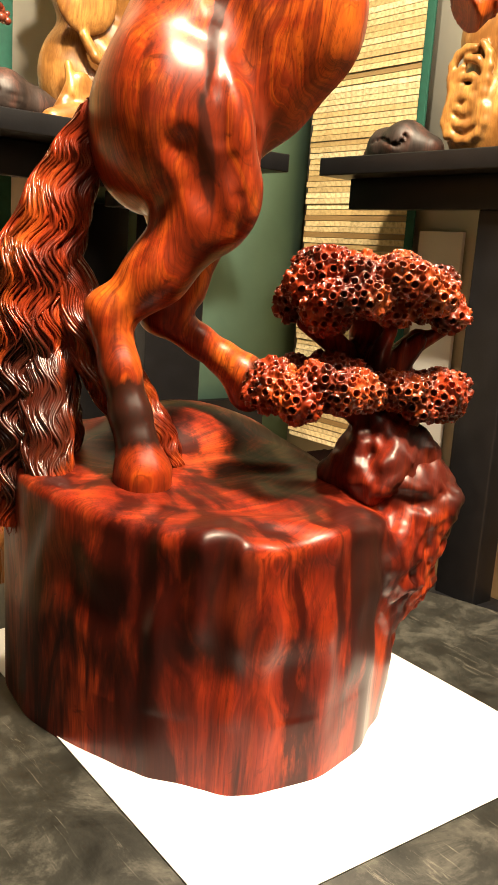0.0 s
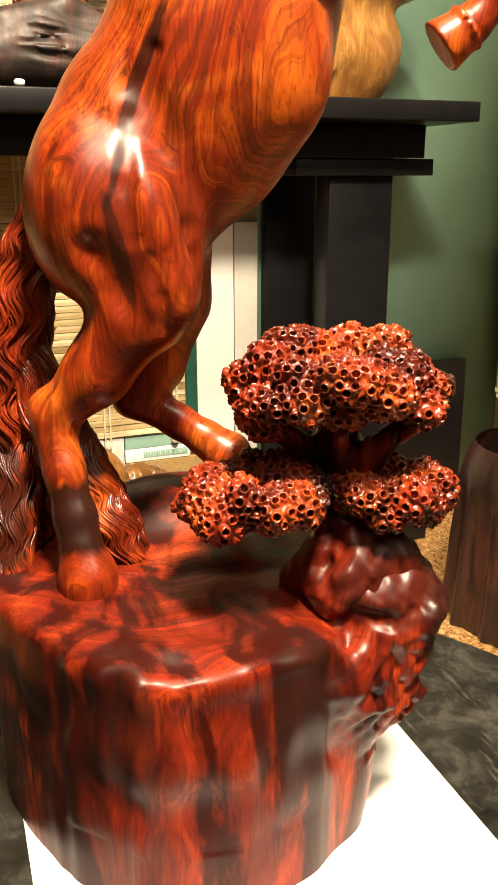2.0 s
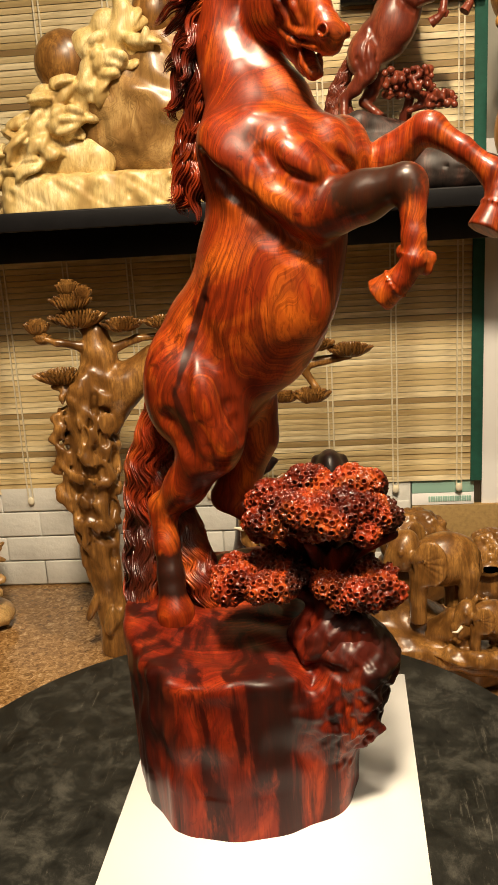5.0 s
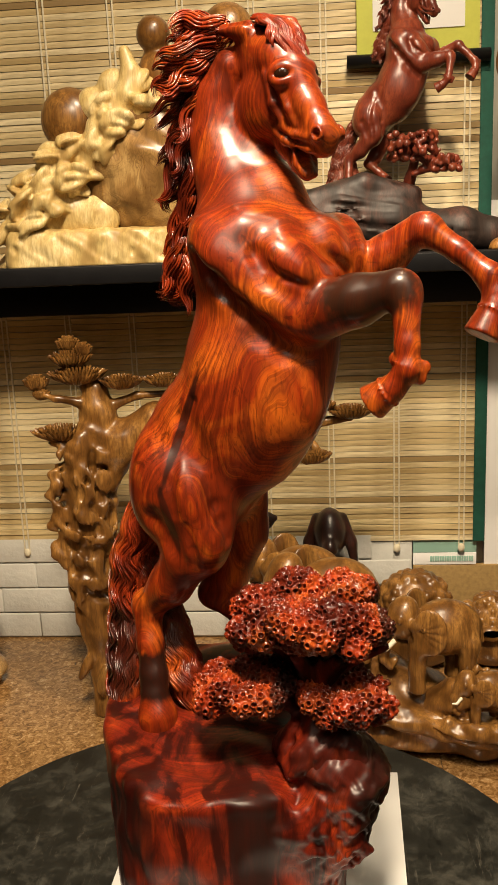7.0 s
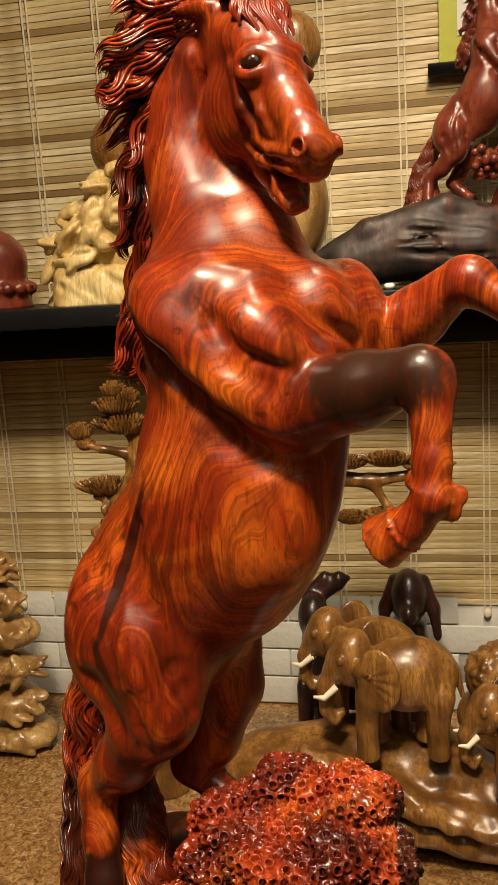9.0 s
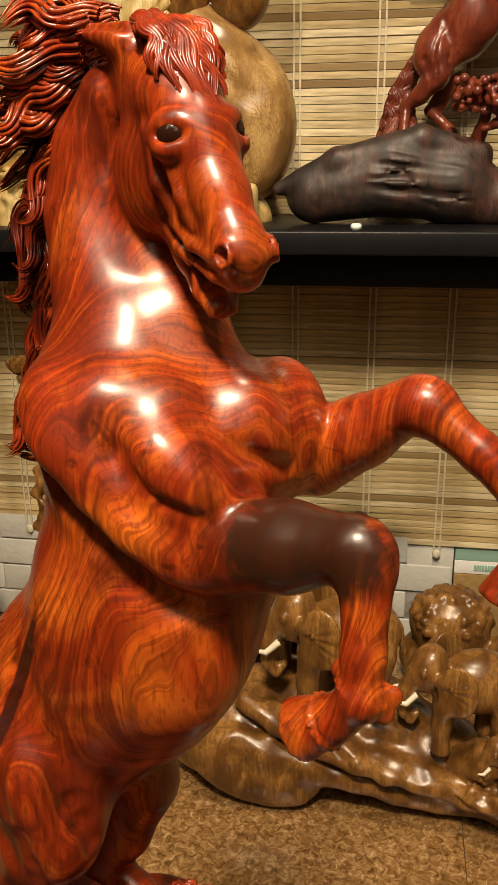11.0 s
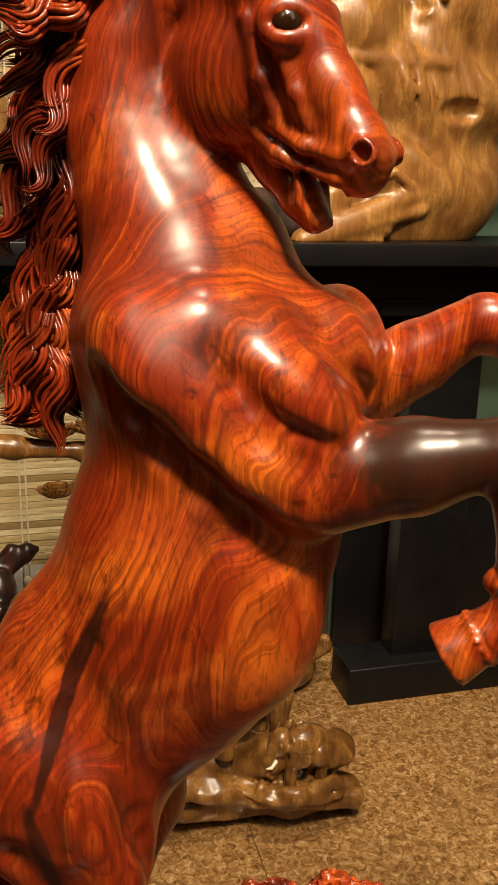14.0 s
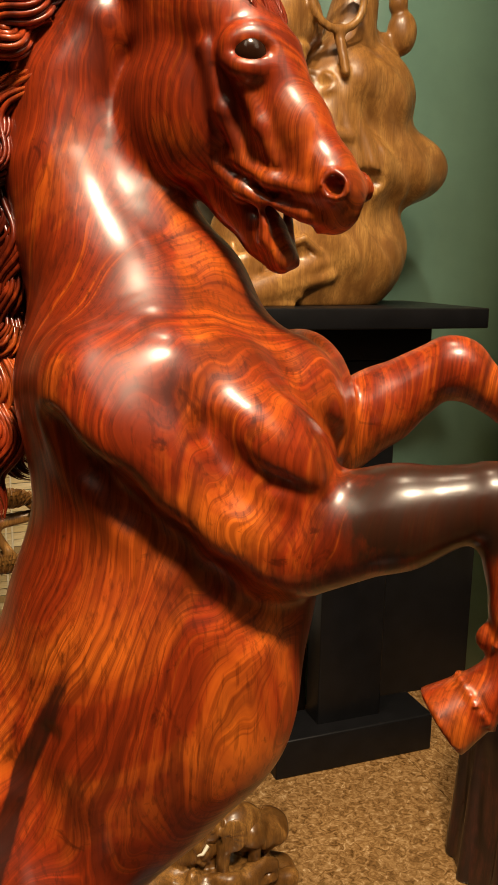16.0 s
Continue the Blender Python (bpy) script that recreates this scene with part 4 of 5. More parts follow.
def swung(root, heading, length, swing, turns, phase, wide, ribs=7, drift=0.0, steps=30):
    """One carved lock whose course swings from side to side as it runs; heading 0 points back from the neck, 90 straight down."""
    t = np.linspace(0, 1, steps)
    a = radians(heading) + swing * np.sin(2 * math.pi * turns * t + phase) * np.minimum(1, 0.35 + 2 * t) - 0.9 * np.maximum(0, t - 0.72) * np.sign(math.sin(phase * 3 + 0.4)) * 4
    go = np.stack([-np.cos(a), 0 * a, -np.sin(a)], 1) * length / steps
    p = np.array(root) + np.cumsum(go, 0)
    p[:, 1] += drift * t + 0.0030 * np.sin(2 * math.pi * turns * t + phase + 1.3)
    side = np.stack([np.sin(a), 0 * a, -np.cos(a)], 1)
    body = wide * np.sin(math.pi * (0.20 + 0.785 * t)) ** 0.75
    for i in range(ribs):
        o = (i + 0.5) / ribs - 0.5
        part_way = r.uniform(0.0, 0.22)
        thin = np.clip((1 - t - part_way * 0.5) / 0.12, 0.05, 1)
        q = p + side * (o * body + 0.05 * wide * np.sin(7 * t + r.uniform(0, 6)))[:, None]
        q[:, 1] -= (0.25 - o * o) * body * 1.5 - 0.0012 * (i % 2)
        q[:, 1] -= r.uniform(0, 0.0012)
        locks.append(strand(q, (r.uniform(0.5, 0.85) * body / ribs + 0.0002) * thin, 1.0, 5))


CREST = np.array([(0.438, 0.424, 0.690), (0.426, 0.427, 0.660), (0.416, 0.431, 0.622), (0.409, 0.433, 0.585), (0.404, 0.430, 0.545), (0.400, 0.424, 0.522)])
for layer in range(5):
    for g in range(25):
        u = (g + 0.22 * layer) / 25.2
        w = min(u, 0.999) * 5
        root = CREST[int(w)] * (1 - w % 1) + CREST[int(w) + 1] * (w % 1)
        root = root + np.array([0.004 - 0.005 * (layer % 3) + r.uniform(-0.004, 0.004), 0.012 - 0.0075 * layer, 0.002])
        heading = 0 + 84 * min(1.0, u * 2.1) ** 0.8 + r.uniform(-20, 12)
        length = 0.048 + 0.022 * min(1, 2 * u) - 0.034 * max(0, u - 0.6) + r.uniform(-0.010, 0.008)
        swung(root, heading, length, r.uniform(0.42, 0.85), r.uniform(1.2, 2.2), 2.1 * g + 1.7 * layer + r.uniform(-0.9, 0.9), r.uniform(0.0085, 0.0145), 10, r.uniform(-0.006, 0.008))
# forelock, lying in curls on the brow
for g in range(18):
    k = g / 17
    root = np.array(hd(-0.054 + r.uniform(-0.004, 0.004), -0.008, -0.008 + 0.012 * k))
    tip = np.array(hd(-0.026 + 0.020 * math.sin(3.1 * k) + r.uniform(-0.006, 0.004), 0.0080 - 0.022 * (k - 0.5) ** 2, -0.014 + 0.030 * k))
    mid = np.array(hd(-0.040, 0.0120, -0.012 + 0.026 * k))
    lock(root, tip, mid, 0.0030, 1.8, r.uniform(0, 6.3), r.uniform(0.0042, 0.0062), 5, 22, (0.55, 0.45, 0.2))
# tuft standing between the ears
for i in range(24):
    root = np.array([0.452, 0.414, 0.668]) + np.array([r.uniform(-.008, .008), r.uniform(-.006, .006), 0])
    curl(root, root + np.array([r.uniform(-0.020, 0.0), 0.012, 0.004 + r.uniform(0, 0.012)]), root + np.array([0.002, 0.004, 0.024]), 0.002, 1.0, r.uniform(0, 6), r.uniform(0.0012, 0.0020))
# tail: locks lying over a core that sweeps down to the stump
def along(core, t):
    t = t * (len(core) - 1)
    i = min(int(t), len(core) - 2)
    return core[i] * (1 - t + i) + core[i + 1] * (t - i)


CORES = (np.array([(0.362, 0.408, 0.346, 0.010), (0.353, 0.426, 0.312, 0.017), (0.338, 0.436, 0.258, 0.025), (0.334, 0.436, 0.200, 0.027), (0.332, 0.428, 0.155, 0.029), (0.322, 0.416, 0.105, 0.019)]),
         np.array([(0.346, 0.430, 0.270, 0.013), (0.358, 0.410, 0.225, 0.018), (0.372, 0.394, 0.190, 0.019), (0.384, 0.380, 0.165, 0.017), (0.394, 0.370, 0.143, 0.010)]),
         np.array([(0.345, 0.432, 0.240, 0.014), (0.336, 0.418, 0.200, 0.016), (0.331, 0.402, 0.165, 0.015), (0.325, 0.388, 0.135, 0.011), (0.321, 0.378, 0.100, 0.006)]))
for core, bundles in zip(CORES, (210, 110, 110)):
    for u, v in zip(core, core[1:]):
        p = np.linspace(u, v, 6)
        locks.append(strand(p[:, :3], p[:, 3] * 0.86, 1.0, 16))
    reach = sum(np.linalg.norm(v[:3] - u[:3]) for u, v in zip(core, core[1:]))
    for g in range(bundles):
        a0, t0 = 2 * math.pi * ((g * 0.618) % 1.0), max(0.0, r.uniform(-0.25, 0.70))
        t1 = min(1.0, t0 + r.uniform(0.45, 0.85))
        phase, wave, beat = 2.2 * math.sin(a0) + r.uniform(-0.85, 0.85), r.uniform(0.14, 0.24), 2 * math.pi * reach / 0.031
        lift, lean = r.uniform(0.96, 1.14), r.uniform(-0.30, 0.30)
        for i in range(6):
            pts, end = [], r.uniform(0.9, 1.0)
            for t in np.linspace(t0, t0 + (t1 - t0) * end, 48):
                c, k = along(core, t), (t - t0) / (t1 - t0 + 1e-6)
                a = a0 + (i - 2.5) * 0.085 * (1.15 - k) + wave * math.sin(beat * t + phase) + lean * k
                q = c[3] * (lift + 0.05 * math.sin(beat * t + phase + 1.4) - 0.05 * abs(i - 2.5) + 0.04 * (i % 2))
                pts.append(c[:3] + q * np.array([math.cos(a) * 0.9, math.sin(a), 0.0]))
            locks.append(strand(pts, r.uniform(0.0009, 0.0014) * np.sin(np.linspace(0.4, math.pi - 0.05, 48)) ** 0.7, 0.9, 5))
lv, lf = gather(locks)
ov = len(hv)
ev, ef = [], []
bm = bmesh.new()
for e in (hd(-0.0008, -0.0022, -0.0114), hd(-0.0008, -0.0022, 0.0114)):
    bmesh.ops.create_icosphere(bm, subdivisions=4, radius=0.0072, matrix=Matrix.Translation(e))
bm.verts.ensure_lookup_table()
ev, ef = [tuple(v.co) for v in bm.verts], [tuple(v.index for v in f.verts) for f in bm.faces]
bm.free()
allv = [tuple(v) for v in hv.tolist()] + lv + ev
allf = [tuple(q) for q in hf.tolist()] + [tuple(i + ov for i in q) for q in lf] + [tuple(i + ov + len(lv) for i in q) for q in ef]
me = me_horse = mesh_of("horse", allv, allf)
for m in (ROSE, ROSE_HAIR, EYE):
    me.materials.append(m)
idx = np.zeros(len(hf))
me.polygons.foreach_set("material_index", np.concatenate([idx, np.full(len(lf), 1), np.full(len(ef), 2)]).astype(np.int32))
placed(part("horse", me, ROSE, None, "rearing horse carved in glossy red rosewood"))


# ---- things on the display table ----
def merged(name, solid, extra, mat, extra_mat=None):
    """One mesh of a skinned solid and loose pieces."""
    v, f = solid.skin()
    ev, ef = gather(extra)
    me = mesh_of(name, [tuple(x) for x in v.tolist()] + ev, [tuple(q) for q in f.tolist()] + [tuple(i + len(v) for i in q) for q in ef])
    me.materials.append(mat)
    if extra_mat:
        me.materials.append(extra_mat)
        me.polygons.foreach_set("material_index", np.concatenate([np.zeros(len(f)), np.ones(len(ef))]).astype(np.int32))
    return me


# root carving with a burl boulder and small figures
root_carving = thing("root_carving", "pale root carving with a burl boulder and small seated figures", "carving", at=(0.1, 1.62, TZ))


def under(ob, top):
    ob.parent = top
    ob.matrix_parent_inverse = Matrix.Translation(-top.location)
    return ob


q = random.Random(21)
s = Solid((-0.24, 1.48, TZ - 0.004), (0.36, 1.76, 0.64), 0.004)
for i in range(15):
    x = -0.122 + 0.029 * i
    s.rod((x, 1.560 + 0.006 * (i % 4 == 1) + q.uniform(-0.003, 0.003), TZ - 0.05), (x + q.uniform(-0.004, 0.004), 1.562, 0.545 + q.uniform(-0.006, 0.006)), 0.042, 0.038, 0.012)
s.slice((0.05, 1.5, 0.567), (0.02, -0.05, 1), 0.5, 0.006)
s.ripple((0.05, 1.52, 0.53), (0.28, 0.06, 0.07), 0.05, 0.0022, 8)
s.rod((-0.15, 1.63, TZ - 0.02), (0.28, 1.63, TZ), 0.06, 0.06, 0.02)
for x, z in ((-0.13, 0.53), (0.12, 0.52), (0.21, 0.535)):
    s.blob((x, 1.508, z), (0.012, 0.02, 0.016), 0.004, None, True)
s.f[:, :, 0] = 0.003
under(part("root_base", s, CREAM, None, "pale cream root base with knots"), root_carving)
s = Solid((-0.08, 1.48, 0.5), (0.42, 1.76, 0.92), 0.004)
s.blob((0.165, 1.62, 0.705), (0.175, 0.095, 0.165), 0.02)
s.blob((0.30, 1.62, 0.66), (0.085, 0.075, 0.13), 0.03)
s.ripple((0.165, 1.55, 0.70), (0.20, 0.10, 0.18), 0.10, 0.004, 2)
under(part("boulder", s, BURL, None, "mottled brown burl boulder"), root_carving)
s = Solid((-0.22, 1.48, 0.54), (0.46, 1.74, 1.02), 0.004)
for x, z, w in ((-0.125, 0.595, 0.034), (-0.075, 0.605, 0.050), (-0.015, 0.600, 0.052), (0.045, 0.595, 0.045), (-0.085, 0.660, 0.040), (-0.035, 0.665, 0.044), (-0.045, 0.715, 0.036), (0.000, 0.760, 0.034), (0.050, 0.815, 0.036), (0.095, 0.850, 0.034)):
    s.blob((x, 1.575, z), (w, 0.030, w), 0.014)
for i in range(120):
    t = (i % 80) / 79
    x, z = -0.155 + 0.30 * t, 0.575 + 0.27 * t ** 0.8
    s.blob((x + q.uniform(-0.02, 0.05), 1.548 + q.uniform(-0.02, 0.02), z + q.uniform(-0.06, 0.03)), (q.uniform(0.018, 0.036), 0.020, q.uniform(0.006, 0.014)), 0.004, (q.uniform(-40, 40), q.uniform(-80, 40), q.uniform(-40, 40)))
s.chain([(0.10, 1.56, 0.80, 0.022), (0.125, 1.555, 0.83, 0.026), (0.135, 1.555, 0.87, 0.020), (0.125, 1.555, 0.91, 0.012)], 0.006)
s.chain([(0.03, 1.555, 0.70, 0.02), (0.06, 1.55, 0.77, 0.022), (0.11, 1.55, 0.81, 0.016)], 0.006)
under(part("drapery", s, CREAM, None, "pale carved folds of cloth"), root_carving)
s = Solid((-0.12, 1.48, 0.66), (0.46, 1.74, 1.06), 0.004)
s.blob((-0.005, 1.59, 0.79), (0.062, 0.05, 0.065), 0.01)
s.blob((0.19, 1.60, 0.87), (0.048, 0.045, 0.058), 0.01)
s.blob((0.18, 1.585, 0.945), (0.034, 0.034, 0.036), 0.008)
s.blob((0.33, 1.60, 0.94), (0.055, 0.045, 0.06), 0.01)
s.blob((0.29, 1.61, 0.87), (0.05, 0.045, 0.06), 0.01)
under(part("sack", s, TAN, None, "brown sack and seated figure"), root_carving)

# second rearing horse on a dark slab
second = thing("horse_statue", "small dark red rearing horse statue on a black driftwood slab", "statue", at=(0.62, 1.62, TZ))
s = Solid((0.32, 1.48, TZ - 0.004), (0.98, 1.76, 0.72), 0.0045)
s.chain([(0.42, 1.60, 0.545, 0.05), (0.56, 1.61, 0.575, 0.066), (0.66, 1.62, 0.560, 0.066), (0.72, 1.62, 0.535, 0.046), (0.80, 1.60, 0.535, 0.045), (0.86, 1.60, 0.525, 0.032), (0.93, 1.61, 0.515, 0.022)], 0.016)
s.chain([(0.36, 1.58, 0.555, 0.012), (0.46, 1.58, 0.60, 0.022), (0.60, 1.59, 0.635, 0.022), (0.70, 1.6, 0.61, 0.02)], 0.012)
for i in range(34):
    z0 = q.uniform(0.51, 0.65)
    s.rod((q.uniform(0.36, 0.6), 1.528 + q.uniform(-0.01, 0.02), z0), (q.uniform(0.6, 0.95), 1.548 + q.uniform(-0.01, 0.02), z0 + q.uniform(-0.06, 0.03)), 0.005, 0.002, 0.004, True)
s.f[:, :, 0] = 0.003
under(part("slab", s, SLABWOOD, None, "black driftwood slab with red streaks"), second)
h2 = new("horse", me_horse)
h2.parent, h2.matrix_parent_inverse = second, Matrix.Translation(-second.location)
h2.matrix_basis = pose(0.565, 1.62, 0.615, 0, 9, 0) @ Matrix.Diagonal((0.82, 0.82, 0.82, 1)) @ Matrix.Translation((-0.36, -0.36, -0.145))
for slot in h2.material_slots:
    slot.link = "OBJECT"
    slot.material = SECOND
s = Solid((0.62, 1.5, 0.58), (0.84, 1.70, 0.74), 0.003)
s.chain([(0.682, 1.622, 0.590, 0.018), (0.696, 1.600, 0.645, 0.011), (0.706, 1.580, 0.690, 0.008)], 0.006)
for i in range(190):
    a = q.uniform(0, 6.3)
    c, k = ((0.698, 1.57, 0.702), (0.052, 0.036, 0.026)) if i < 120 else ((0.752, 1.565, 0.667), (0.040, 0.024, 0.014))
    d = q.random() ** 0.5
    s.blob((c[0] + k[0] * d * math.cos(a), c[1] + k[1] * d * math.sin(a), c[2] + k[2] * q.uniform(-1, 1)), q.uniform(0.0045, 0.0085), 0.003)
s.rod((0.70, 1.575, 0.65), (0.755, 1.565, 0.662), 0.006, 0.004, 0.004)
under(part("tree", s, SECOND, None, "tiny carved tree"), second)

# large monk's-robe carving with lotus and gourd
s = Solid((0.82, 1.46, TZ - 0.004), (1.44, 1.78, 1.16), 0.0048)
s.blob((1.085, 1.62, 0.60), (0.205, 0.095, 0.15), 0.03)
s.blob((1.10, 1.62, 0.77), (0.20, 0.10, 0.14), 0.03)
s.blob((1.285, 1.62, 0.755), (0.085, 0.070, 0.062), 0.05)
s.rod((1.16, 1.61, 0.98), (1.26, 1.60, 0.985), 0.012, 0.010, 0.006)
s.blob((1.16, 1.62, 0.88), (0.13, 0.09, 0.10), 0.03)
s.blob((0.965, 1.60, 0.86), (0.10, 0.08, 0.085), 0.015)
s.blob((1.00, 1.60, 0.99), (0.08, 0.07, 0.075), 0.012)
s.rod((1.14, 1.61, 0.95), (1.16, 1.61, 1.06), 0.055, 0.04, 0.012)
s.blob((1.25, 1.60, 0.995), (0.028, 0.028, 0.040), 0.006)
s.blob((1.24, 1.60, 1.045), (0.018, 0.018, 0.024), 0.006)
for i in range(16):
    s.blob((1.02 + 0.012 * i + q.uniform(-0.02, 0.02), 1.555 + q.uniform(-0.01, 0.02), 0.92 + q.uniform(-0.05, 0.03)), (q.uniform(0.014, 0.03), 0.012, q.uniform(0.006, 0.012)), 0.004, (0, q.uniform(-60, 60), 0))
s.ripple((1.10, 1.53, 0.75), (0.24, 0.08, 0.30), 0.11, 0.006, 5)
for i in range(9):
    s.rod((1.00 + 0.03 * i, 1.525, 0.86 - 0.01 * (i % 3)), (1.05 + 0.028 * i, 1.527, 0.66 + 0.012 * i), 0.0045, 0.002, 0.010, True)
for i in range(16):
    a = i / 15
    s.rod((0.885 + 0.02 * math.sin(5 * a), 1.555 - 0.03 * a, TZ), (0.89 + 0.2 * a, 1.535, 0.53 + 0.05 * math.sin(9 * a)), 0.018, 0.012, 0.01)
s.blob((0.935, 1.540, 0.725), (0.065, 0.018, 0.068), 0.004)
s.rod((0.88, 1.55, 0.80), (1.12, 1.535, 0.795), 0.016, 0.012, 0.006)
for k in range(9):
    a = radians(200 + 35 * k)
    s.rod((0.935, 1.519, 0.725), (0.935 + 0.055 * math.cos(a), 1.519, 0.725 + 0.058 * math.sin(a)), 0.003, 0.004, 0.004, True)
s.chain([(0.93, 1.535, 0.655, 0.010), (0.95, 1.527, 0.62, 0.010), (0.99, 1.522, 0.60, 0.008), (1.03, 1.522, 0.615, 0.007), (1.06, 1.525, 0.59, 0.007)], 0.004)
s.chain([(0.90, 1.54, 0.60, 0.008), (0.905, 1.53, 0.55, 0.009), (0.94, 1.527, 0.53, 0.008)], 0.004)
s.blob((1.15, 1.525, 0.72), (0.04, 0.02, 0.02), 0.008, None, True)
for k in range(20):
    a = 2 * math.pi * k / 20
    b = 2 * math.pi * (k + 1) / 20
    s.rod((1.085 + 0.05 * math.cos(a), 1.535, 1.02 + 0.05 * math.sin(a)), (1.085 + 0.05 * math.cos(b), 1.535, 1.02 + 0.05 * math.sin(b)), 0.007, 0.007, 0.003)
s.rod((1.09, 1.54, 0.97), (1.10, 1.525, 0.90), 0.010, 0.008, 0.005)
s.f[:, :, 0] = 0.003
tagged(part("robe_statue", s, OCHRE), "large ochre wood statue with lotus leaf, ring and gourd", "statue")

# driftwood slab and scroll-carved block on the side table
s = Solid((1.49, 1.21, TZ - 0.004), (1.70, 1.46, 0.62), 0.004)
s.chain([(1.60, 1.25, 0.52, 0.03), (1.59, 1.31, 0.535, 0.045), (1.60, 1.38, 0.53, 0.04), (1.60, 1.42, 0.515, 0.02)], 0.015)
for i in range(9):
    s.rod((1.545, 1.24 + 0.02 * i, 0.50 + 0.008 * i), (1.56, 1.30 + 0.014 * i, 0.56 - 0.004 * i), 0.005, 0.003, 0.004, True)
s.f[:, :, 0] = 0.003
tagged(part("driftwood_slab", s, SLABWOOD), "black driftwood slab with red streaks on the side table", "slab")
s = Solid((1.48, 0.92, TZ - 0.004), (1.72, 1.24, 0.86), 0.0045)
s.blob((1.60, 1.08, 0.57), (0.085, 0.115, 0.12), 0.03)
s.blob((1.60, 1.08, 0.72), (0.075, 0.10, 0.10), 0.02)
for i in range(9):
    a = 0.7 * i
    s.chain([(1.518, 1.10 + 0.05 * math.cos(a + t) * (1 - 0.08 * t), 0.56 + 0.03 * (i % 4) + 0.05 * math.sin(a + t) * (1 - 0.08 * t), 0.008) for t in np.linspace(0, 3.2, 7)], 0.006)
s.f[:, :, 0] = 0.003
tagged(part("scroll_carving", s, OCHRE), "ochre wood block carved with curling scrolls", "carving")

# red carved stand, partly seen
s = Solid((-0.48, 1.5, TZ - 0.004), (-0.18, 1.74, 0.70), 0.005)
s.rod((-0.33, 1.62, TZ - 0.02), (-0.33, 1.62, 0.53), 0.09, 0.08, 0.01)
s.blob((-0.33, 1.62, 0.59), (0.085, 0.07, 0.07), 0.02)
for i in range(18):
    a = 2 * math.pi * i / 18
    s.blob((-0.33 + 0.085 * math.cos(a), 1.62 + 0.08 * math.sin(a), 0.535), 0.014, 0.005)
s.f[:, :, 0] = 0.003
tagged(part("red_carving", s, SECOND), "rounded red wood carving on the display table", "carving")
tagged(part("glass_stopper", disc((0.50, 1.475, TZ + 0.006), 0.009, 0.0115, 0.002, 20), plain("clear_acrylic", (0.7, 0.75, 0.7), 0.08, 0.5, 0.02)), "small clear stopper lying by the slab", "stopper")

# ---- hanging scroll ----
scroll = thing("hanging_scroll", "yellow silk hanging scroll with a black roller", "scroll")
part("silk", box((0.597, WALL - 0.043, 0.915), (0.862, WALL - 0.0385, 1.39), 0.0006), SCROLL, scroll)
part("picture", box((0.632, WALL - 0.0455, 0.965), (0.83, WALL - 0.0436, 1.35), 0.0004), PAPER, scroll, "pale painted picture")
bm = bmesh.new()
bmesh.ops.create_cone(bm, cap_ends=True, segments=24, radius1=0.014, radius2=0.014, depth=0.31, matrix=pose(0.73, WALL - 0.046, 0.905, 0, 90, 0))
part("roller", bm, LACQUER, scroll, "black wooden roller")
pr = random.Random(8)
for x, z, w, m in ((0.72, 1.01, 0.03, SECOND), (0.655, 1.035, 0.014, TAN), (0.76, 1.03, 0.02, TAN)):
    bm = bmesh.new()
    for i in range(6):
        a = pr.uniform(0, 3)
        bmesh.ops.create_cone(bm, cap_ends=True, segments=6, radius1=0.0016, radius2=0.0006, depth=w, matrix=pose(x + pr.uniform(-w, w) * 0.3, WALL - 0.0466, z + pr.uniform(-w, w) * 0.4, 0, math.degrees(a), 0) @ Matrix.Diagonal((1, 0.3, 1, 1)))
    part("brush_mark", bm, m, scroll)

# ---- wall pieces right of the blind ----
tagged(part("white_board", box((0.900, WALL - 0.012, -0.285), (0.995, WALL - 0.004, 0.60), 0.001), PAPER), "white board sheet fixed beside the blind", "board")
tagged(part("wall_sheet", box((0.998, WALL - 0.010, -0.285), (1.055, WALL - 0.004, 0.255), 0.001), FOAM), "short white sheet fixed to the wall", "sheet")
strip = thing("tile_strip", "mint wall tile with a narrow mosaic border", "tile")
part("tile", box((0.724, WALL - 0.018, -0.250), (0.880, WALL - 0.004, -0.19), 0.001), MINT, strip)
part("border", box((0.724, WALL - 0.018, -0.282), (0.880, WALL - 0.004, -0.2505), 0.001), PAPER, strip, "white mosaic border")
mosaic = None
for i in range(18):
    ob = part("mosaic_tile", mosaic, MINT, strip) if mosaic else part("mosaic_tile", box((-0.0025, -0.002, -0.007), (0.0025, 0.002, 0.007), 0.0005), MINT, strip)
    mosaic = ob.data
    ob.matrix_basis = pose(0.768 + 0.006 * i, WALL - 0.018, -0.266)
tagged(part("straw_board", box((0.724, WALL - 0.02, FLOOR + 0.001), (0.99, WALL - 0.004, -0.2835), 0.001), plain("straw_board_skin", (0.34, 0.22, 0.08), 0.6, 0, 0.25, 90, 0.3)), "speckled tan board under the tile strip", "board")

# flat black panels fill the dark areas around the trestle leg
for x0, x1, top in ((1.066, 1.190, 0.37), (1.215, 1.640, -0.105)):
    tagged(part("dark_panel", box((x0, WALL - 0.028, FLOOR + 0.001), (x1, WALL - 0.006, top), 0.002), LACQUER), "dark flat panel upright against the wall behind the table", "board", "dark boards")

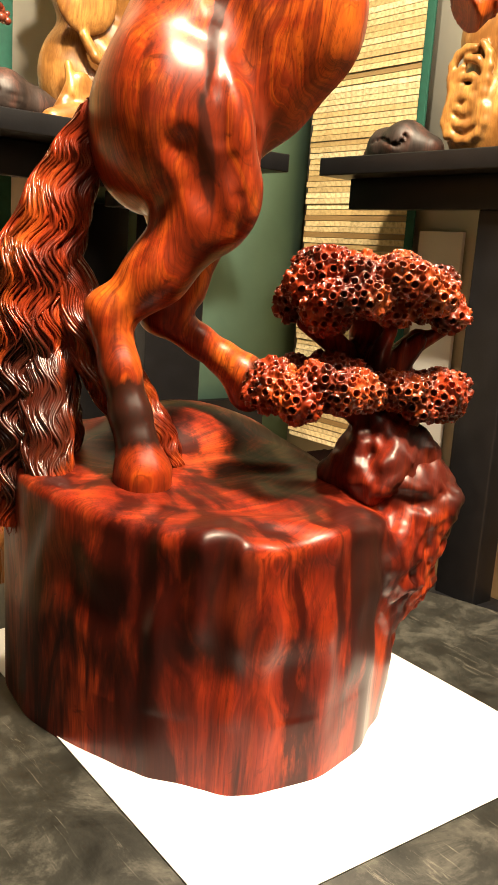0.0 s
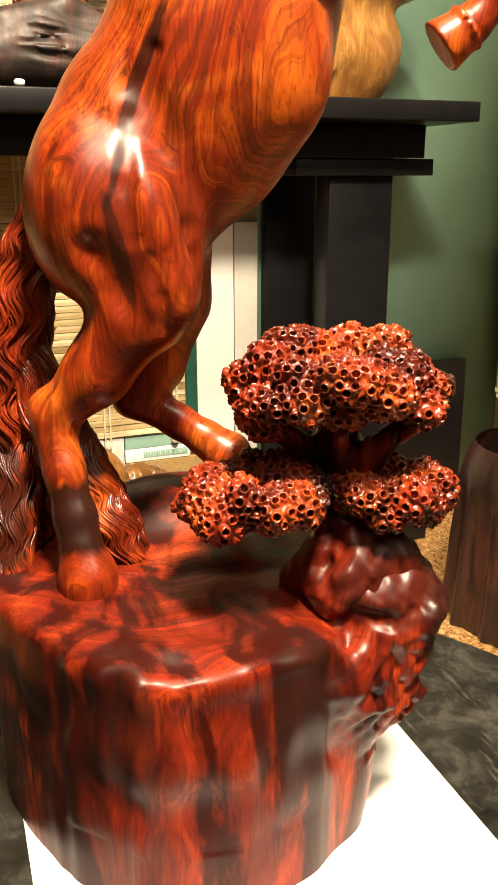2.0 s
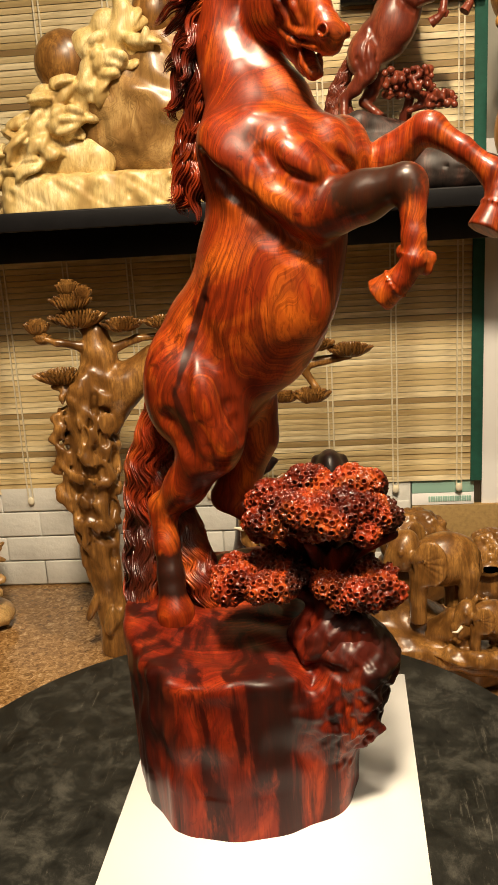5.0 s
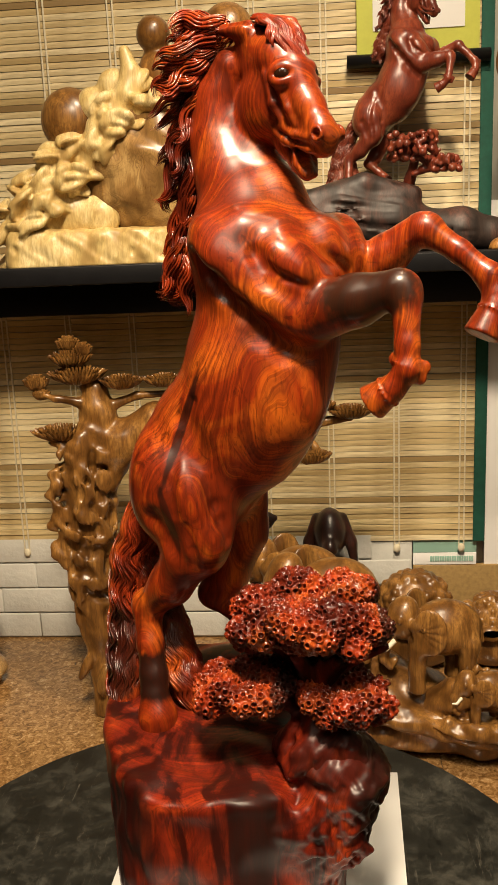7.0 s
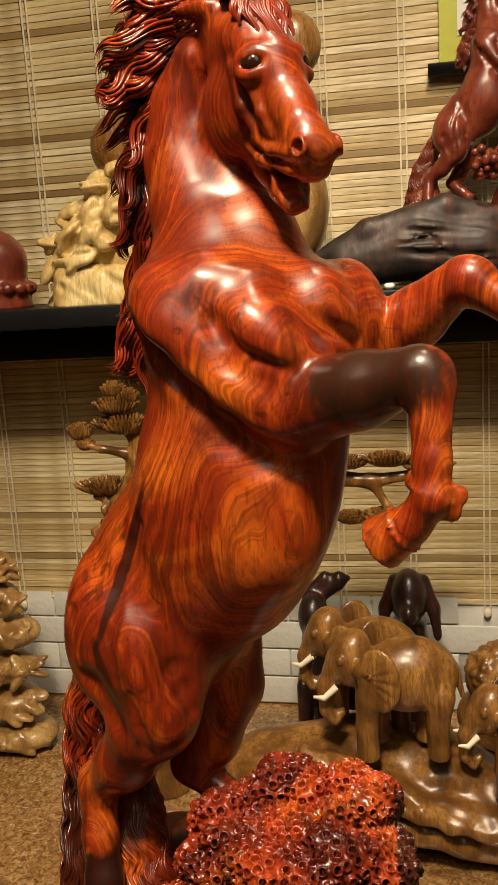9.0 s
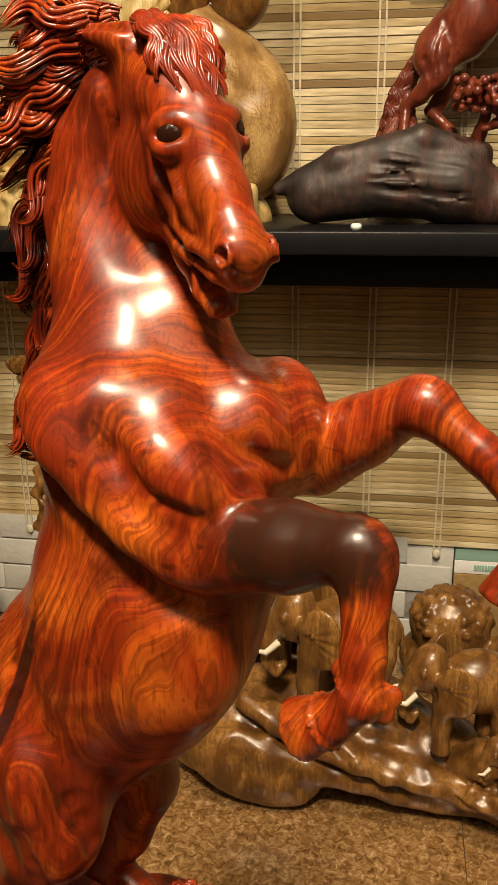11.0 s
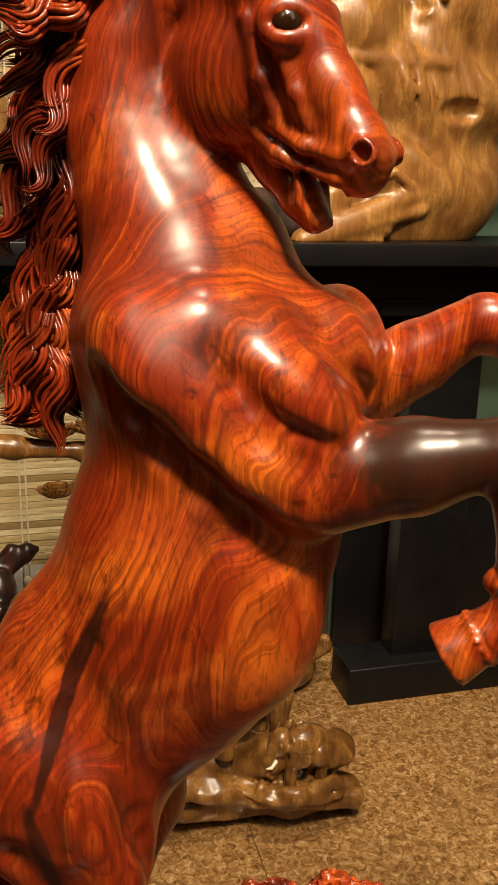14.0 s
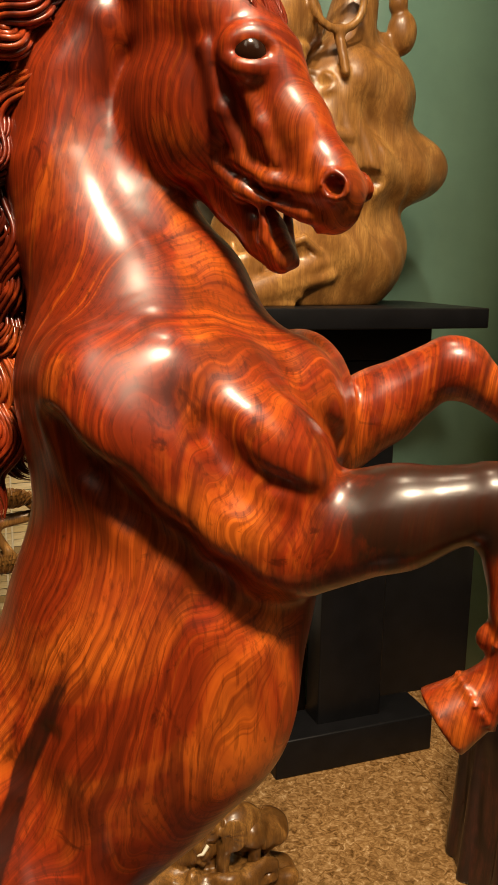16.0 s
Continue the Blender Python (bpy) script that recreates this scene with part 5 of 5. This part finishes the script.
# ---- things on the floor ----
# bonsai-shaped root carving
s = Solid((-0.16, 1.26, FLOOR - 0.004), (0.64, 1.56, 0.36), 0.0048)
s.chain([(0.030, 1.44, FLOOR - 0.01, 0.05), (0.018, 1.43, -0.38, 0.030), (0.012, 1.42, -0.27, 0.036), (0.006, 1.42, -0.16, 0.046), (0.010, 1.42, -0.04, 0.055), (0.018, 1.42, 0.06, 0.056), (0.034, 1.42, 0.13, 0.046), (0.048, 1.42, 0.20, 0.034), (0.046, 1.42, 0.25, 0.020), (0.015, 1.42, 0.27, 0.014)], 0.02)
s.chain([(0.045, 1.42, 0.08, 0.046), (0.095, 1.42, 0.140, 0.042), (0.165, 1.42, 0.185, 0.034), (0.26, 1.42, 0.19, 0.025), (0.36, 1.42, 0.175, 0.018), (0.46, 1.42, 0.165, 0.012), (0.56, 1.42, 0.18, 0.008)], 0.014)
s.chain([(0.46, 1.42, 0.165, 0.010), (0.49, 1.41, 0.12, 0.007), (0.47, 1.41, 0.09, 0.006)], 0.006)
s.chain([(0.03, 1.41, 0.13, 0.016), (-0.02, 1.40, 0.15, 0.008), (-0.05, 1.40, 0.145, 0.006)], 0.008)
s.chain([(0.05, 1.41, 0.22, 0.012), (-0.03, 1.40, 0.235, 0.008), (-0.065, 1.40, 0.25, 0.006)], 0.008)
s.chain([(0.06, 1.42, 0.21, 0.012), (0.13, 1.42, 0.235, 0.008), (0.22, 1.42, 0.24, 0.006)], 0.008)
s.chain([(-0.02, 1.39, 0.10, 0.010), (-0.05, 1.385, 0.04, 0.008), (-0.045, 1.385, -0.02, 0.008), (-0.02, 1.39, -0.07, 0.010)], 0.008)
for i in range(34):
    a, z = q.uniform(180, 360), q.uniform(-0.40, 0.18)
    w = 0.034 + 0.021 * math.exp(-((z - 0.02) / 0.15) ** 2)
    s.blob((0.010 + w * math.cos(radians(a)), 1.42 + w * math.sin(radians(a)), z), (q.uniform(0.006, 0.014), 0.012, q.uniform(0.015, 0.045)), 0.008, (0, q.uniform(-30, 30), 0), q.random() < 0.15)
for i in range(11):
    a = radians(195 + 15 * i)
    s.rod((0.012 + 0.058 * math.cos(a), 1.42 + 0.058 * math.sin(a), 0.10), (0.014 + 0.040 * math.cos(a + 0.5), 1.42 + 0.040 * math.sin(a + 0.5), -0.30), 0.0045, 0.003, 0.008, True)
for i in range(9):
    z = 0.10 - 0.022 * i
    s.chain([(-0.028 - 0.010 * math.sin(i), 1.392, z, 0.008), (-0.052 + 0.010 * math.sin(2.3 * i), 1.385, z - 0.018, 0.007), (-0.036, 1.382, z - 0.040, 0.006)], 0.005)
s.ripple((0.01, 1.40, 0.0), (0.10, 0.10, 0.26), 0.05, 0.004, 15)
s.f[:, :, 0] = 0.003
pine = thing("pine_carving", "brown boxwood root carving of a leaning pine", "carving", at=(0.05, 1.43, FLOOR))
under(part("trunk", s, TAN), pine)


def shell(c, rx, ry, rz, ribs, seed, width):
    """A carved pine pad: a bowl of ribs that spread from its foot to a ragged rim, in three rings."""
    g = random.Random(seed)
    out = []
    for ring, f in enumerate((1.0, 0.74, 0.46)):
        for i in range(int(ribs * (0.4 + 0.6 * f))):
            a = 2 * math.pi * (i + 0.5 * ring) / int(ribs * (0.4 + 0.6 * f)) + g.uniform(-0.04, 0.04)
            k = f * g.uniform(0.92, 1.06)
            p = [(c[0] + rx * k * t * math.cos(a), c[1] + ry * k * t * math.sin(a), c[2] + rz * (-0.35 + (0.75 + 0.6 * (1 - f)) * t ** 2.2 + g.uniform(-0.03, 0.03))) for t in (0.12, 0.45, 0.78, 1.0)]
            out.append(strand(p, np.array([0.6, 1.0, 1.25, 0.8]) * width, 0.8, 5))
    return out


for i, (x, z, rx, rz) in enumerate(((0.016, 0.276, 0.060, 0.034), (0.004, 0.310, 0.044, 0.034), (0.002, 0.340, 0.024, 0.030), (0.030, 0.328, 0.020, 0.028), (-0.070, 0.264, 0.027, 0.030), (-0.062, 0.242, 0.018, 0.022), (-0.030, 0.160, 0.058, 0.030),
                                    (0.105, 0.262, 0.045, 0.026), (0.190, 0.264, 0.042, 0.024), (0.265, 0.250, 0.038, 0.024), (0.560, 0.190, 0.045, 0.026), (0.490, 0.204, 0.042, 0.024), (0.420, 0.200, 0.040, 0.022), (0.480, 0.100, 0.040, 0.028), (0.425, 0.100, 0.032, 0.022))):
    v, f = gather(shell((x, 1.405, z), rx, rx * 0.7, rz, 34, 30 + i, 0.0030))
    under(part("pine_pad", mesh_of("pine_pad", v, f), TAN), pine)


def elephant(seed):
    """A small standing elephant, nose towards -x, feet at zero."""
    s = Solid((-0.15, -0.095, -0.004), (0.14, 0.095, 0.20), 0.0034)
    s.blob((0.035, 0, 0.115), (0.085, 0.048, 0.056), 0.015)
    s.blob((-0.065, 0, 0.140), (0.038, 0.034, 0.042), 0.012)
    s.blob((-0.055, 0, 0.165), (0.024, 0.024, 0.018), 0.010)
    s.chain([(-0.088, 0, 0.130, 0.022), (-0.108, 0, 0.095, 0.016), (-0.110, 0, 0.060, 0.011), (-0.095, 0, 0.045, 0.009), (-0.082, 0, 0.055, 0.007)], 0.008)
    for y in (-0.038, 0.038):
        s.blob((-0.020, y * 1.42, 0.130), (0.040, 0.0075, 0.048), 0.004, (0, 0, -24 if y < 0 else 24))
        s.rod((-0.050, y * 0.95, 0.140), (-0.036, y * 1.25, 0.135), 0.012, 0.010, 0.006)
        s.blob((-0.082, y * 0.80, 0.150), 0.0070, 0.003)
        s.blob((-0.085, y * 0.97, 0.150), 0.0034, 0.001, None, True)
        for k in range(5):
            a = radians(-60 + 30 * k)
            s.rod((-0.046, y * 1.32, 0.132), (-0.020 + 0.034 * math.cos(a), y * (1.66 + 0.30 * math.cos(a)), 0.130 + 0.042 * math.sin(a)), 0.0016, 0.0024, 0.002, True)
    for x, y in ((-0.035, -0.026), (-0.015, 0.026), (0.085, -0.026), (0.070, 0.026)):
        s.chain([(x, y, 0.09, 0.025), (x - 0.005, y, 0.045, 0.018), (x - 0.004, y, 0.0, 0.020)], 0.010)
    s.chain([(0.115, 0, 0.12, 0.008), (0.126, 0, 0.08, 0.005)], 0.004)
    s.f[:, :, 0] = 0.003
    tusks = [strand(np.array([(-0.090, y, 0.105), (-0.112, y * 1.25, 0.090), (-0.130, y * 1.2, 0.092)]), np.array([0.006, 0.005, 0.002]), 1.0, 8) for y in (-0.020, 0.020)]
    return merged("elephant", s, tusks, TAN, IVORY)


group = thing("elephant_carving", "brown wood carving of elephants walking over a log", "carving", at=(0.55, 1.30, FLOOR))
s = Solid((0.16, 1.16, FLOOR - 0.004), (0.96, 1.52, -0.22), 0.0055)
s.chain([(0.27, 1.34, -0.380, 0.095), (0.42, 1.36, -0.368, 0.100), (0.56, 1.34, -0.370, 0.098), (0.68, 1.31, -0.398, 0.080), (0.80, 1.27, -0.425, 0.050), (0.90, 1.26, -0.440, 0.028)], 0.02)
s.chain([(0.30, 1.26, -0.36, 0.03), (0.45, 1.245, -0.38, 0.028), (0.62, 1.25, -0.42, 0.024), (0.78, 1.27, -0.45, 0.018), (0.90, 1.29, -0.455, 0.014)], 0.012)
s.blob((0.360, 1.240, -0.395), (0.120, 0.032, 0.070), 0.012, (0, 16, 0))
for k in range(20):
    s.rod((0.272 + 0.012 * k, 1.212, -0.328 - 0.003 * k), (0.262 + 0.014 * k, 1.207, -0.468), 0.0048, 0.0040, 0.003, True)
# long smooth shoots sweeping along the front to the raised end
for k in range(9):
    x, z = 0.34 + 0.045 * k, -0.285 - 0.011 * k
    s.chain([(x, 1.275, z, 0.020), (x + 0.09, 1.235 - 0.002 * k, z - 0.030, 0.018), (x + 0.20, 1.215, max(z - 0.062, -0.42), 0.014), (min(0.90, x + 0.33), 1.215, max(z - 0.085, -0.435), 0.007)], 0.010)
for i in range(30):
    x = q.uniform(0.30, 0.80)
    z = -0.275 - 0.22 * max(0, x - 0.40)
    s.rod((x, 1.225 + q.uniform(-0.02, 0.02), z), (x + q.uniform(0.10, 0.20), 1.205 + q.uniform(-0.01, 0.01), z - q.uniform(0.03, 0.07)), 0.004, 0.002, 0.006, True)
s.ripple((0.60, 1.25, -0.36), (0.34, 0.14, 0.14), 0.060, 0.0022, 21)
s.f[:, :, 0] = 0.003
under(part("log", s, TAN, None, "gnarled brown log"), group)
elephant_mesh = elephant(1)
for x, y, z, turn, size in ((0.488, 1.27, -0.258, 6, 1.14), (0.430, 1.40, -0.270, -4, 1.10), (0.700, 1.27, -0.318, 10, 0.98), (0.790, 1.215, -0.372, 14, 0.60)):
    ob = under(part("elephant", elephant_mesh, TAN), group)
    ob.matrix_basis = pose(x, y, z, 0, 0, turn) @ Matrix.Diagonal((size * 0.84, size, size, 1))
# curled beast by the end of the log
s = Solid((0.66, 1.16, FLOOR - 0.004), (0.98, 1.42, -0.26), 0.005)
s.chain([(0.70, 1.27, -0.37, 0.034), (0.75, 1.23, -0.325, 0.034), (0.82, 1.225, -0.320, 0.034), (0.875, 1.25, -0.345, 0.030), (0.880, 1.29, -0.375, 0.026), (0.82, 1.31, -0.40, 0.03)], 0.012)
s.blob((0.785, 1.225, -0.385), (0.100, 0.055, 0.018), 0.010, (0, 8, 0))
for k in range(5):
    s.rod((0.77 + 0.016 * k, 1.245, -0.31), (0.785 + 0.018 * k, 1.235, -0.268 - 0.006 * k), 0.009, 0.004, 0.005)
s.blob((0.800, 1.190, -0.350), (0.045, 0.030, 0.018), 0.008, (0, 10, 0), True)
s.chain([(0.73, 1.20, -0.365, 0.012), (0.79, 1.178, -0.372, 0.013), (0.86, 1.20, -0.372, 0.011)], 0.006)
s.ripple((0.79, 1.22, -0.34), (0.12, 0.08, 0.10), 0.035, 0.003, 6)
s.f[:, :, 0] = 0.003
under(part("curled_end", s, TAN), group)


def curled(at, size, seed):
    """A round, curled-up carved beast with a knobbly mane."""
    g = random.Random(seed)
    s = Solid((-0.13, -0.10, -0.004), (0.15, 0.10, 0.24), 0.0045)
    s.blob((0, 0, 0.06), (0.095, 0.075, 0.065), 0.015)
    s.blob((-0.005, -0.02, 0.145), (0.075, 0.06, 0.065), 0.015)
    for i in range(80):
        a, e = g.uniform(0, 2 * math.pi), g.uniform(-0.1, 1.4)
        s.blob((-0.005 + 0.074 * math.cos(a) * math.cos(e), -0.02 + 0.06 * math.sin(a) * math.cos(e), 0.145 + 0.064 * math.sin(e)), g.uniform(0.007, 0.011), 0.003)
    s.blob((-0.02, -0.085, 0.125), (0.035, 0.02, 0.022), 0.008)
    for x in (-0.05, 0.02):
        s.blob((x, -0.078, 0.155), (0.010, 0.008, 0.010), 0.004)
    s.chain([(0.07, -0.03, 0.10, 0.022), (0.105, -0.04, 0.125, 0.018), (0.10, -0.05, 0.15, 0.014)], 0.008)
    s.f[:, :, 0] = 0.003
    ob = tagged(part("beast_carving", s, TAN), "round knobbly brown carving of a curled beast", "carving", "beast carvings")
    ob.matrix_basis = pose(*at) @ Matrix.Diagonal((size, size, size, 1))


curled((0.715, 1.66, FLOOR), 1.12, 3)
curled((0.895, 1.66, FLOOR), 0.85, 5)


def seated(name, label, at, ears, size):
    s = Solid((-0.10, -0.09, -0.004), (0.10, 0.09, 0.36), 0.0045)
    s.chain([(0, 0.02, 0.03, 0.06), (0, 0.01, 0.10, 0.055), (0, 0, 0.19, 0.04)], 0.02)
    s.blob((0, -0.02, 0.245), (0.042, 0.045, 0.045), 0.012)
    s.blob((0, -0.062, 0.232), (0.020, 0.024, 0.018), 0.008)
    for x in (-1, 1):
        if ears == "drop":
            s.chain([(0.035 * x, -0.01, 0.265, 0.014), (0.056 * x, -0.015, 0.225, 0.014), (0.064 * x, -0.02, 0.185, 0.010)], 0.008)
        else:
            s.chain([(0.02 * x, 0.0, 0.28, 0.014), (0.05 + 0.02 * x, 0.01, 0.305, 0.016), (0.085 + 0.01 * x, 0.01, 0.31, 0.006)], 0.008)
        s.chain([(0.03 * x, -0.05, 0.12, 0.02), (0.03 * x, -0.065, 0.0, 0.018)], 0.01)
    s.f[:, :, 0] = 0.003
    ob = tagged(part(name, s, DUSK), label, "statue")
    ob.matrix_basis = pose(*at) @ Matrix.Diagonal((size * 0.66, size * 0.8, size, 1))


seated("dog_statue", "dark polished wood statue of a seated dog with drooping ears", (0.515, 1.67, FLOOR), "drop", 1.36)
seated("rabbit_statue", "dark polished wood statue of a rabbit with long ears", (0.315, 1.66, FLOOR), "up", 1.18)

# tall ochre root carving near the skirting
s = Solid((-0.52, 1.42, FLOOR - 0.004), (-0.20, 1.70, 0.02), 0.0048)
for z, w in ((-0.44, 0.085), (-0.36, 0.075), (-0.28, 0.08), (-0.20, 0.07), (-0.12, 0.055), (-0.05, 0.035)):
    s.blob((-0.36 + q.uniform(-0.015, 0.015), 1.56, z), (w, w * 0.8, 0.035), 0.012)
    for k in range(16):
        a = q.uniform(3.1, 6.4)
        s.blob((-0.36 + w * 0.9 * math.cos(a), 1.56 + w * 0.7 * math.sin(a), z + q.uniform(-0.02, 0.02)), (q.uniform(0.018, 0.034), 0.016, q.uniform(0.005, 0.010)), 0.003, (q.uniform(-40, 40), q.uniform(-60, 60), 0))
s.f[:, :, 0] = 0.003
tagged(part("fruit_carving", s, BURL), "ochre wood carving of stacked bowls and leaves", "carving")

# dark stump beside the walkway
s = Solid((1.14, 0.96, FLOOR - 0.004), (1.56, 1.36, -0.12), 0.006)
s.chain([(1.36, 1.16, FLOOR - 0.02, 0.15), (1.36, 1.16, -0.30, 0.13), (1.36, 1.16, -0.20, 0.14)], 0.02)
for i in range(20):
    a = q.uniform(0, 6.28)
    s.rod((1.36 + 0.15 * math.cos(a), 1.16 + 0.15 * math.sin(a), FLOOR), (1.36 + 0.135 * math.cos(a), 1.16 + 0.135 * math.sin(a), -0.2), 0.012, 0.008, 0.01)
s.f[:, :, 0] = 0.003
tagged(part("tree_stump", s, DUSK), "dark brown tree stump standing on the floor", "stump")
tagged(part("paper_card", box((0.11, 1.08, FLOOR + 0.0005), (0.165, 1.13, FLOOR + 0.002)), PAPER), "small white card lying on the floor", "card")

# ---- floor tiles ----
tile_mesh = None
SIDE = 0.60
for i in range(7):
    for j in range(7):
        if tile_mesh is None:
            ob = part("tile", box((0.0006, 0.0006, -0.004), (SIDE - 0.0006, SIDE - 0.0006, 0.0), 0.0004), GRANITE, floor_ob, smooth=False)
            tile_mesh = ob.data
        else:
            ob = part("tile", tile_mesh, GRANITE, floor_ob)
        x, y = -2.28 + SIDE * i, WALL - 0.022 - 0.46 - SIDE * (j - 0)
        ob.matrix_basis = pose(x, y, FLOOR) @ Matrix.Diagonal((min(1.0, (X1 - x) / SIDE), 1, 1, 1))
